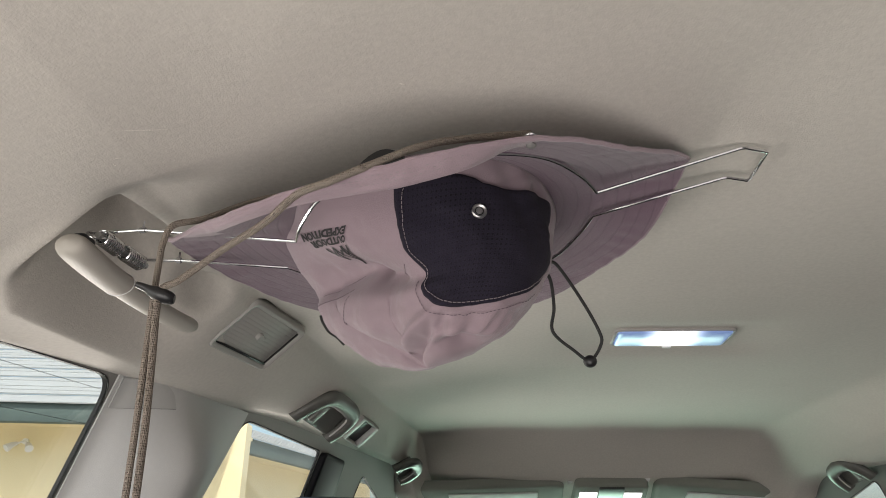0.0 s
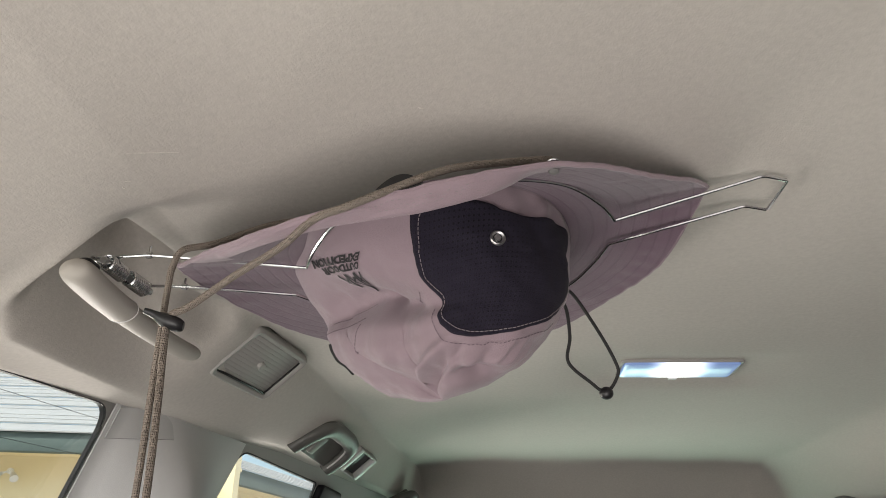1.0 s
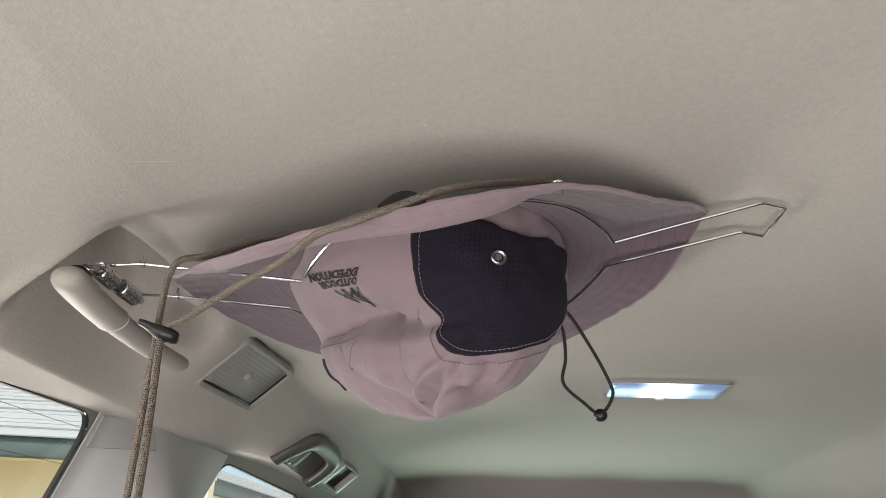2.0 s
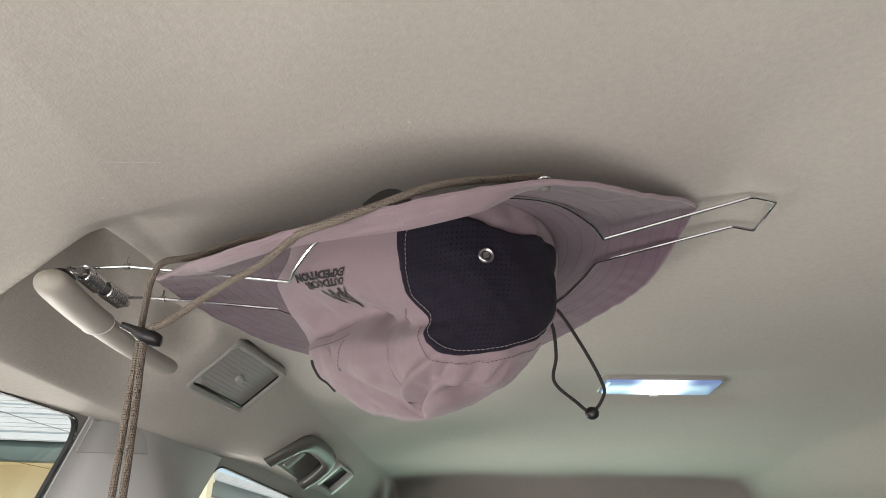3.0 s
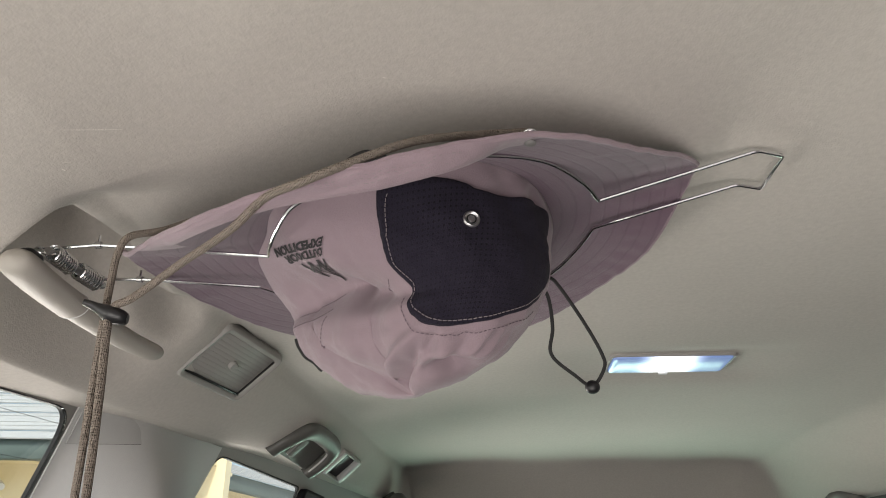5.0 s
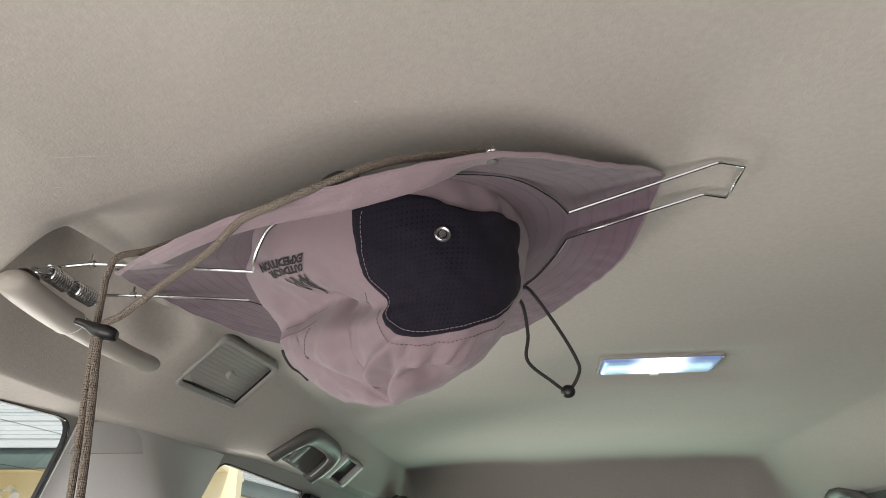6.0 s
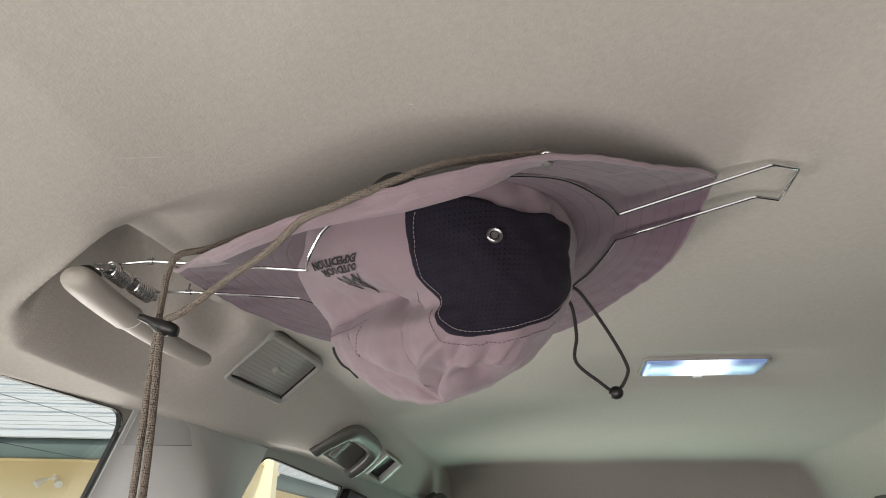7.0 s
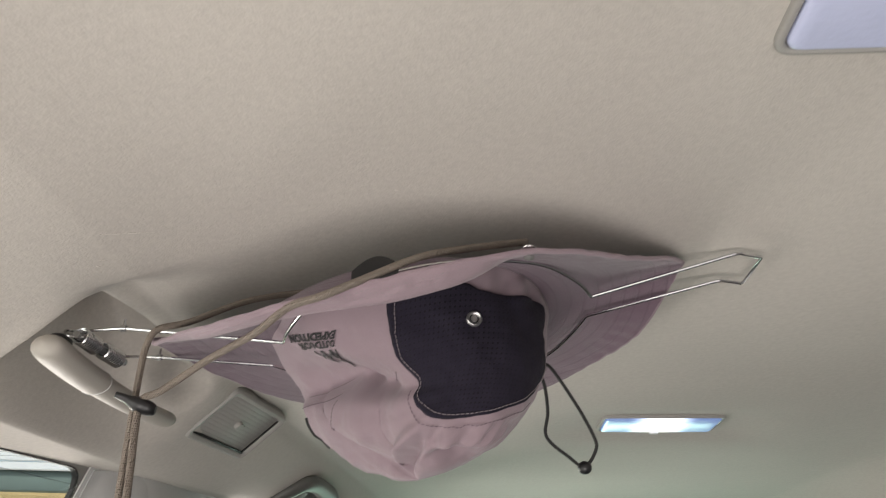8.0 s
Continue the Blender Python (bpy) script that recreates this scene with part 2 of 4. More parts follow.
def box(bm, lo, hi, bevel=0.0, segments=2, m=None):
    made = bmesh.ops.create_cube(bm, size=1.0)["verts"]
    lo, hi = Vector(lo), Vector(hi)
    for v in made:
        v.co = Vector([(lo[k] + hi[k]) / 2 + v.co[k] * (hi[k] - lo[k]) for k in range(3)])
    if bevel:
        edges = list({e for v in made for e in v.link_edges})
        made = list({v for f in bmesh.ops.bevel(bm, geom=edges, offset=bevel, segments=segments, affect="EDGES", profile=0.5)["faces"] for v in f.verts} | {v for v in made if v.is_valid})
    if m is not None:
        bmesh.ops.transform(bm, matrix=m, verts=[v for v in made if v.is_valid])
    return bm


def sheet(bm, rows, closed=False):
    """A skin over rows of points."""
    grid = [[bm.verts.new(p) for p in row] for row in rows]
    for a, b in zip(grid, grid[1:]):
        for k in range(len(a) if closed else len(a) - 1):
            bm.faces.new((a[k], a[(k + 1) % len(a)], b[(k + 1) % len(a)], b[k]))
    return grid


def thick(bm, depth):
    bmesh.ops.recalc_face_normals(bm, faces=bm.faces)
    bmesh.ops.solidify(bm, geom=list(bm.faces), thickness=depth)
    return bm


def rounded(corners, radius, steps=6):
    """A closed outline with rounded corners, in two dimensions."""
    out, n = [], len(corners)
    for i in range(n):
        p, a, b = Vector(corners[i]), Vector(corners[i - 1]), Vector(corners[(i + 1) % n])
        r = radius[i] if isinstance(radius, (list, tuple)) else radius
        s, e = p + (a - p).normalized() * r, p + (b - p).normalized() * r
        out += [s.lerp(p, t).lerp(p.lerp(e, t), t) for t in (k / steps for k in range(steps + 1))]
    return out


def plate(bm, outline, z0, z1, bevel=0.0, hole=None):
    """A flat slab with an outline in x, y and an optional hole, from z0 to z1."""
    loops = [outline] + ([hole] if hole else [])
    edges = []
    for loop in loops:
        vs = [bm.verts.new((p[0], p[1], z0)) for p in loop]
        edges += [bm.edges.new((vs[k], vs[(k + 1) % len(vs)])) for k in range(len(vs))]
    faces = [f for f in bmesh.ops.triangle_fill(bm, edges=edges, use_beauty=True)["geom"] if isinstance(f, bmesh.types.BMFace)]
    up = bmesh.ops.extrude_face_region(bm, geom=faces)["geom"]
    for v in up:
        if isinstance(v, bmesh.types.BMVert):
            v.co.z = z1
    bmesh.ops.recalc_face_normals(bm, faces=bm.faces)
    if bevel:
        rim = [e for e in bm.edges if len(e.link_faces) == 2 and all(abs(v.co.z - z1) < 1e-6 for v in e.verts) and e.calc_face_angle(0) > 1.0]
        bmesh.ops.bevel(bm, geom=rim, offset=bevel, segments=3, affect="EDGES", profile=0.5)
    return bm


def step(a, b, v):
    t = min(1.0, max(0.0, (v - a) / (b - a)))
    return t * t * (3 - 2 * t)


# ---- the car's shell ----
def half_width(y):
    return 0.66 - 0.11 * max(0.0, y - 0.82)


def roof_line(x, y):
    """Height along the car: level, then a header that bends down to the windscreen, later towards its ends."""
    y0 = 1.890 + 0.05 * step(0.12, 0.60, abs(x)) ** 1.5
    header = 3.0 * max(0.0, min(y, 2.08) - y0) ** 2 + (0.3 + 0.25 * (y0 - 1.890)) * max(0.0, y - 2.08)
    return 1.676 + 0.006 * step(0.5, 1.0, y) - header - 0.12 * max(0.0, 0.1 - y) ** 2


def shoulder(u):
    """The drop of the side rail from 0 at its upper edge to 1 at the ledge: steepest just under the edge."""
    w = max(0.0, u)
    return (1 - max(0.0, 1 - w) ** 1.45) * (w / 0.14 * (1 - 0.5 * w / 0.14) + 0.5 * w / 0.14 if w < 0.14 else 1.0)


def behind_handle(x, y):
    """Distance ahead of the slanting edge where the side rail begins, beside the rear grab handle."""
    return y - 0.477 - 0.46 * max(0.0, abs(x) - 0.513)


def roof_smooth(x, y):
    """The headliner without its hollows: flat in the middle, a steep side rail, then a ledge to the windows."""
    hw, a = half_width(y), abs(x)
    edge = 0.492 - 0.04 * max(0.0, y - 0.93)
    foot = hw - 0.040
    drop = 0.088 - (0.018 * step(0.90, 1.30, y) if x < 0 else 0.0)
    rail = drop * shoulder((a - edge) / (foot - edge)) if x < 0 else drop * step(0.36, foot, a)
    easy = 0.080 * step(0.36, 0.72, a)
    q = behind_handle(x, y)
    rail = easy + (rail - easy) * step(-0.025, 0.030, q)
    ledge = min(1.0, max(0.0, (a - hw + 0.060) / 0.060))
    flat = 0.015 * min(1.0, max(0.0, (a / 0.72 - 0.35) / 0.3)) ** 1.5
    swell = step(0.72, 0.95, y) * (1 - step(1.13, 1.40, y)) * (1 - step(0.16, 0.40, a))
    dish = 0.007 * ((1 - step(0.085, 0.175, abs(x - 0.008))) * step(0.945, 1.005, y) * (1 - step(1.085, 1.14, y)) - swell)
    return roof_line(x, y) + dish - flat - rail - 0.038 * ledge ** 2 * min(1.0, max(0.0, (0.80 - y) / 0.73))


def handle_recess(x, y):
    """The hollow round the rear grab handle, crisp behind and soft ahead."""
    return step(-0.004, 0.022, behind_handle(x, y)) * (1 - step(0.60, 0.80, y)) * step(0.495, 0.545, abs(x)) * (1 - step(0.570, 0.620, abs(x)))


HANDLE_POCKETS = [(-0.560, 0.535, 0.030, 0.040, 0.016), (-0.530, 0.712, 0.040, 0.050, 0.022)]


def roof(x, y):
    z = roof_smooth(x, y)
    well = 0.012 * (1 - step(0.018, 0.027, abs(x + 0.5204))) * (1 - step(0.050, 0.062, abs(y - 0.860)))
    pockets = sum(deep * (1 - step(0.0, 1.0, math.hypot((x - px) / rx, (y - py) / ry))) for px, py, rx, ry, deep in HANDLE_POCKETS)
    q = behind_handle(x, y)
    floor = 1.668 + 0.036 * min(1.0, max(0.0, q / 0.095)) * (1 - step(0.085, 0.26, q))
    return z + max(0.0, floor - z) * handle_recess(x, y) + well + pockets


def on_roof(x, y, turn=0.0):
    """A pose on the headliner: x across the car, y along it, z down into the cabin."""
    e = 0.01
    dx, dy = (roof_smooth(x + e, y) - roof_smooth(x - e, y)) / (2 * e), (roof_smooth(x, y + e) - roof_smooth(x, y - e)) / (2 * e)
    down = Vector((dx, dy, -1)).normalized()
    ahead = Vector((0, 1, dy)).normalized()
    side = ahead.cross(down).normalized()
    ahead = down.cross(side)
    m = Matrix((side, ahead, down)).transposed().to_4x4()
    m.translation = (x, y, roof_smooth(x, y))
    return m @ pose(0, 0, 0, 0, 0, turn)


def wall_x(y, z):
    return half_width(y) + 0.35 * (1.576 - max(z, 1.1))


def headliner():
    bm = bmesh.new()
    rows = []
    across = [-1 + 0.004 * i for i in range(100)] + [-0.6 + 0.024 * i for i in range(51)] + [0.6 + 0.004 * (i + 1) for i in range(100)]
    along = [-0.85 + 0.0165 * j for j in range(79)] + [0.46 + 0.003 * j for j in range(101)] + [0.77 + 0.0165 * j for j in range(99)] + [2.40]
    for y in along:
        w = half_width(y) + 0.012
        rows.append([(w * u, y, roof(w * u, y)) for u in across])
    top = [[(x, y, z + 0.012) for x, y, z in row] for row in rows]
    low, high = sheet(bm, rows), sheet(bm, top)
    rim = lambda g: g[0] + [r[-1] for r in g[1:]] + g[-1][-2::-1] + [r[0] for r in g[-2:0:-1]]
    a, b = rim(low), rim(high)
    for k in range(len(a)):
        bm.faces.new((a[k], a[(k + 1) % len(a)], b[(k + 1) % len(a)], b[k]))
    bmesh.ops.recalc_face_normals(bm, faces=bm.faces)
    return tagged(part("ceiling", bm, LINER), "warm grey non-woven cloth headliner of the car roof", "headliner", kind="structure")


liner = headliner()


def scuffs():
    """Pale rubbed marks on the cloth."""
    for line in [[(-0.465, 0.398), (-0.452, 0.406), (-0.438, 0.414)], [(-0.478, 0.426), (-0.474, 0.429)], [(-0.482, 0.432), (-0.481, 0.435)], [(-0.282, 0.402), (-0.278, 0.404)]]:
        path = smooth_path([(x, y, roof(x, y) - 0.0002) for x, y in line], 6)
        bm = bmesh.new()
        tube(bm, path, 0.0011, 6, flat=0.3, taper=lambda u: 0.25 + 0.75 * math.sin(math.pi * u) * (0.6 + 0.4 * math.sin(23 * u)))
        part("scuff", bm, SCUFF, liner, "pale rubbed mark on the cloth")


scuffs()

QUARTER = rounded([(-0.45, 1.154), (0.799, 1.154), (0.801, 1.573), (0.073, 1.538), (-0.45, 1.45)], [0.045, 0.045, 0.031, 0.05, 0.05])
REAR_DOOR = rounded([(1.041, 1.154), (1.490, 1.154), (1.470, 1.571), (1.132, 1.579)], [0.03, 0.03, 0.012, 0.028])
FRONT_DOOR = rounded([(1.745, 1.154), (2.308, 1.154), (2.062, 1.488), (1.771, 1.554)], [0.03, 0.03, 0.05, 0.02])


def side_wall(name, sign):
    bm = bmesh.new()
    edge = [(-0.85, 0.55), (2.75, 0.55), (2.75, 1.30), (2.40, 1.46)] + [(y, roof_smooth(-half_width(y), y) + 0.006) for y in (2.35 - 0.05 * k for k in range(65))]
    edges = []
    # The unseen right side keeps only its front window, which blocks light from there.
    for loop in (edge, QUARTER, REAR_DOOR, FRONT_DOOR) if sign < 0 else (edge, FRONT_DOOR):
        vs = [bm.verts.new((p[0], p[1], 0)) for p in loop]
        edges += [bm.edges.new((vs[k], vs[(k + 1) % len(vs)])) for k in range(len(vs))]
    bmesh.ops.triangle_fill(bm, edges=edges, use_beauty=True)
    geo = bm.verts[:] + bm.edges[:] + bm.faces[:]
    bmesh.ops.bisect_plane(bm, geom=geo, plane_co=(0.82, 0, 0), plane_no=(1, 0, 0))
    bmesh.ops.bisect_plane(bm, geom=bm.verts[:] + bm.edges[:] + bm.faces[:], plane_co=(0, 1.1, 0), plane_no=(0, 1, 0))
    faces = bm.faces[:]
    out = bmesh.ops.extrude_face_region(bm, geom=faces)["geom"]
    outer = {v for v in out if isinstance(v, bmesh.types.BMVert)}
    for v in bm.verts:
        y, z = v.co.x, v.co.y
        v.co = Vector((sign * (wall_x(y, z) + (0.003 if v in outer else 0.0)), y, z))
    bmesh.ops.recalc_face_normals(bm, faces=bm.faces)
    # The unseen right wall gets darker trim so that it bounces less light.
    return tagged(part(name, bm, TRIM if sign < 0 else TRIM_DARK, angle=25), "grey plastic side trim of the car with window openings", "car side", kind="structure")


def window(name, outline, sign, wires=()):
    """A pane in a side opening, with its rubber seal and the fine wires on it."""
    bm = bmesh.new()
    vs = [bm.verts.new((sign * (wall_x(p[0], p[1]) + 0.0010), p[0], p[1])) for p in outline]
    bmesh.ops.triangle_fill(bm, edges=[bm.edges.new((vs[k], vs[(k + 1) % len(vs)])) for k in range(len(vs))], use_beauty=True)
    thick(bm, 0.004)
    pane = part(name, bm, GLASS, smooth=False)
    pane.visible_shadow = False
    tagged(pane, "clear car side window set in a black rubber seal", "car window", kind="structure")
    seal = bmesh.new()
    mid = sum((Vector(p) for p in outline), Vector((0, 0))) / len(outline)
    inner = [Vector(p) + (mid - Vector(p)).normalized() * 0.0012 for p in outline]
    last = max(p[0] for p in outline)
    flange = [Vector(p) - (mid - Vector(p)).normalized() * (0.001 + 0.0025 * step(last - 0.06, last, p[0])) for p in outline]
    rows = [[Vector((sign * (wall_x(p[0], p[1]) + d), p[0], p[1])) for p in loop] for loop, d in ((flange, 0.001), (flange, -0.0010), (inner, -0.0010), (inner, 0.0036), (outline, 0.0036))]
    sheet(seal, rows, closed=True)
    bmesh.ops.recalc_face_normals(seal, faces=seal.faces)
    part("seal", seal, RUBBER, pane, "black rubber window seal")
    for a, b in wires:
        w = bmesh.new()
        tube(w, [Vector((sign * (wall_x(y, z) - 0.0002), y, z)) for y, z in (a, b)], 0.00025, 5)
        part("aerial_wire", w, RUBBER, pane, "thin dark aerial wire on the glass")
    return pane


for sign, side in ((-1, "left"), (1, "right")):
    side_wall("wall_" + side, sign)
    window("window_" + side + "_front_door", FRONT_DOOR, sign)
    if sign > 0:
        continue
    window("window_" + side + "_quarter", QUARTER, sign, [((0.09, 1.528), (0.79, 1.557)), ((0.09, 1.492), (0.794, 1.520))])
    window("window_" + side + "_rear_door", REAR_DOOR, sign)


def wall_panel(name, outline, out, mat, label, parent=None, bevel=0.0):
    """A trim panel that lies on the left side trim."""
    bm = bmesh.new()
    plate(bm, outline, 0.0, out, bevel)
    for v in bm.verts:
        y, z, d = v.co.x, v.co.y, v.co.z
        v.co = Vector((-(wall_x(y, z) - d), y, z))
    bmesh.ops.recalc_face_normals(bm, faces=bm.faces)
    return part(name, bm, mat, parent, label)


def pillar_front(z):
    """Where the pillar trim meets the rear door's opening."""
    return 1.034 + 0.094 * max(0.0, min(1.0, (z - 1.154) / 0.425))


def on_pillar(y, z, out=0.0):
    """A point on the roll of the pillar trim: its rear half faces the tailgate, the other half the cabin."""
    u = (y - 0.8045) / (pillar_front(z) - 0.8045)
    swell = 0.0022 + 0.084 * step(-0.05, 0.34, u) * (1 - step(0.30, 1.06, u)) * (1 - 0.8 * step(1.47, 1.60, z)) * min(1.0, 12 * u)
    return Vector((-(wall_x(y, z) - swell - out), y, z))


def pillar_trim():
    """The trim between the quarter window and the rear door, with the small cover of the belt's anchor."""
    bm = bmesh.new()
    rows = []
    for j in range(41):
        z = 0.75 + 0.838 * j / 40
        rows.append([on_pillar(0.8045 + (pillar_front(z) - 0.8045) * i / 40, z) for i in range(41)])
    sheet(bm, rows)
    thick(bm, 0.002)
    pillar = tagged(part("pillar_trim", bm, TRIM_LIGHT), "light grey plastic pillar trim beside the quarter window", "pillar trim", kind="structure")
    bm = bmesh.new()
    rows = []
    for j in range(13):
        v = j / 12
        last = 0.887 - 0.026 * max(0.0, (v - 0.35) / 0.65) ** 2.2
        rows.append([on_pillar(y, 1.5405 + 0.15 * (y - 0.811) + 0.034 * v, 0.0026) for y in (0.8105 + (last - 0.8105) * i / 16 for i in range(17))])
    sheet(bm, rows)
    thick(bm, 0.0012)
    cover = part("cover", bm, HOOK_GREY, pillar, "small grey belt anchor cover")
    bm = bmesh.new()
    tube(bm, rows[0] + [row[-1] for row in rows[1:]] + rows[-1][-2:9:-1], 0.0005, 6)
    part("joint", bm, HANDLE_DARK, cover, "thin dark joint round the tab")


pillar_trim()
frame_black = wall_panel("door_frame", rounded([(1.477, 1.571), (1.49, 1.136), (1.674, 1.136), (1.597, 1.567)], 0.012), 0.014, GLOSS_BLACK, "", bevel=0.006)
tagged(frame_black, "glossy black rear door window frame", "door frame", kind="structure")


def closing():
    """Floor, tailgate frame, bulkhead and screen that close the car."""
    bm = bmesh.new()
    box(bm, (-0.86, -0.9, 0.50), (0.86, 2.8, 0.55))
    tagged(part("floor", bm, CARPET), "grey carpeted car floor", "car floor", kind="structure")
    bm = bmesh.new()
    hole = rounded([(-0.64, 0.70), (0.64, 0.70), (0.58, 1.54), (-0.58, 1.54)], 0.08)
    plate(bm, [Vector(p) for p in ((-0.84, 0.5), (0.84, 0.5), (0.72, 1.70), (-0.72, 1.70))], 0.0, 0.05, hole=hole)
    bmesh.ops.transform(bm, matrix=Matrix(((1, 0, 0, 0), (0, 0, -1, -0.62), (0, 1, 0, 0), (0, 0, 0, 1))), verts=bm.verts)
    tagged(part("wall_rear", bm, TRIM_DARK), "dark grey trimmed tailgate opening of the car", "tailgate", kind="structure")
    bm = bmesh.new()
    box(bm, (-0.66, 2.45, 0.5), (0.66, 2.80, 1.12), 0.05)
    tagged(part("dashboard", bm, TRIM_DARK), "dark grey dashboard top below the windscreen", "dashboard", kind="structure")
    bm = bmesh.new()
    sheet(bm, [[(-0.50, 2.40, 1.47), (0.50, 2.40, 1.47)], [(-0.64, 2.78, 1.12), (0.64, 2.78, 1.12)]])
    thick(bm, 0.005)
    screen = tagged(part("windscreen", bm, GLASS, smooth=False), "clear sloping windscreen", "windscreen", kind="structure")
    screen.visible_shadow = False


closing()


# ---- fittings on the headliner ----
def dome_lamp(m, lit):
    top = thing("dome_lamp", m, "rectangular interior roof lamp, lit bluish white" if lit else "rectangular interior roof lamp with a pale blue lens, unlit", "roof lamp")
    w, h = 0.084, 0.043
    a, b = w - 0.0025, h - 0.0015
    bm = plate(bmesh.new(), rounded([(-a, -b), (a, -b), (a, b), (-a, b)], 0.012), -0.002, 0.0040, 0.002, hole=rounded([(-w + 0.007, -h + 0.006), (w - 0.007, -h + 0.006), (w - 0.007, h - 0.006), (-w + 0.007, h - 0.006)], 0.008))
    bm.transform(m)
    part("bezel", bm, TRIM, top, "grey plastic bezel")
    bm = plate(bmesh.new(), rounded([(-w + 0.0075, -h + 0.0065), (w - 0.0075, -h + 0.0065), (w - 0.0075, h - 0.0065), (-w + 0.0075, h - 0.0065)], 0.008), -0.002, 0.0058, 0.003)
    bm.transform(m)
    part("lens", bm, LENS_LIT if lit else LENS_OFF, top, "glowing lens" if lit else "pale blue lens")
    bm = bmesh.new()
    box(bm, (-0.006, h - 0.006, 0.002), (0.006, h + 0.0005, 0.0075), 0.0015)
    bm.transform(m)
    part("switch", bm, TRIM_LIGHT, top, "small white switch")
    return top


dome_lamp(on_roof(0.008, 1.048), True)
dome_lamp(on_roof(-0.009, 0.242), False)


def on_shoulder(x, y, z, rx, ry, rz):
    """A pose on the sloping shoulder of the roof, z into the cabin."""
    return Matrix.Translation((x, y, z)) @ Matrix.Rotation(radians(rx), 4, "X") @ Matrix.Rotation(radians(ry), 4, "Y") @ Matrix.Rotation(radians(rz), 4, "Z") @ Matrix.Rotation(math.pi, 4, "Y")


def ring_frame(bm, w, h, band, radius, low, high):
    """A rounded rectangular rim with a soft, domed section."""
    rows = []
    for inset, z in ((0.0, low), (0.0, 0.2 * high), (0.12, 0.75 * high), (0.35, high), (0.7, 0.9 * high), (0.92, 0.55 * high), (1.0, 0.0), (1.0, low)):
        a, b, r = w - band * inset, h - band * inset, max(radius - 0.6 * band * inset, 0.002)
        rows.append([Vector((p[0], p[1], z)) for p in rounded([(-a, -b), (a, -b), (a, b), (-a, b)], r)])
    sheet(bm, rows, closed=True)
    bmesh.ops.recalc_face_normals(bm, faces=bm.faces)
    return bm


def roof_vent(m):
    top = thing("air_vent", m, "closed square grey air outlet in the headliner", "air vent")
    w, h = 0.0392, 0.0700
    bm = ring_frame(bmesh.new(), w, h, 0.0100, 0.012, -0.014, 0.0074)
    bm.transform(m)
    part("frame", bm, TRIM, top, "rounded grey frame")
    a, b = w - 0.0100, h - 0.0100
    bm = bmesh.new()
    box(bm, (-a - 0.001, -b - 0.001, -0.006), (a + 0.001, b + 0.001, 0.0016), 0.0004)
    bm.transform(m)
    part("flap", bm, TRIM, top, "grey closed flap")
    for k in range(11):
        x = -a + 2 * a * (k + 0.015) / 11
        bm = bmesh.new()
        box(bm, (x, -b, 0.0014), (x + 2 * a * 0.995 / 11, b, 0.0021), 0.0002)
        bm.transform(m)
        part("slat", bm, TRIM, top)
    for lo, hi in (((a - 0.0010, -b, 0.002), (a + 0.0012, b, 0.0052)), ((-a, b - 0.0012, 0.002), (a, b + 0.0010, 0.0040))):
        bm = bmesh.new()
        box(bm, lo, hi, 0.0003)
        bm.transform(m)
        part("gap", bm, BLACK, top, "dark gap along the flap")
    bm = bmesh.new()
    tube(bm, [Vector((0, 0, 0.002)), Vector((0, 0, 0.0058)), Vector((0, 0, 0.0070))], 0.0052, 20, taper=lambda u: 1.0 if u < 0.8 else 0.82)
    bm.transform(m)
    knob = part("knob", bm, TRIM, top, "round grey thumb knob")
    bm = bmesh.new()
    box(bm, (-0.0022, 0.004, 0.0022), (0.0022, 0.014, 0.0042), 0.0008)
    bm.transform(m)
    part("pointer", bm, TRIM, knob)
    return top


roof_vent(on_shoulder(-0.5204, 0.860, 1.637, -7.4, -38.9, -11.6))


def rear_handle():
    """The folded handle in its hollow: a straight bar with rounded ends, and a black block for the shade at one end."""
    top = thing("grab_handle", pose(-0.533, 0.590, 1.600), "beige plastic folding grab handle in a headliner hollow", "grab handle", "grab handles over the doors")
    n, half, wide = 36, 0.114, 0.0135

    def line(t):
        return Vector((-0.533 - 0.004 * (1 - t * t), 0.590 + half * t, 1.5985 + 0.004 * abs(t) ** 3))

    def fat(t):
        return max(0.0, 1 - abs(t) ** 26) ** 0.5

    for a, b in ((-1.0, -0.256), (-0.246, 1.0)):
        bm = bmesh.new()
        tube(bm, [line(a + (b - a) * k / n) for k in range(n + 1)], wide, 20, flat=0.74, taper=lambda u: max(0.05, fat(a + (b - a) * u)) * (1.0 if b < 0 else 0.90 - 0.12 * u))
        part("bar", bm, BEIGE, top)
    bm = bmesh.new()
    tube(bm, [line(-0.29 + 0.08 * k / 4) for k in range(5)], wide * 0.88, 20, flat=0.72)
    part("core", bm, TRIM_DARK, top, "dark joint between the two halves")
    bm = bmesh.new()
    tube(bm, [line(-0.262 + 0.016 * k / 4) for k in range(5)], wide * 1.03, 20, flat=0.75, taper=lambda u: 1.0 - 0.05 * abs(2 * u - 1))
    part("ring", bm, TRIM_LIGHT, top, "pale ring where the cover ends")
    # A black block set in place of the crevice's shadow behind the bar.
    p = line(-0.88)
    bm = bmesh.new()
    box(bm, (p.x - 0.006, p.y - 0.004, p.z + 0.002), (p.x + 0.008, p.y + 0.014, p.z + 0.013), 0.005, 4)
    part("hinge", bm, BLACK, top, "black block for the shaded crevice at the end of the handle")


rear_handle()


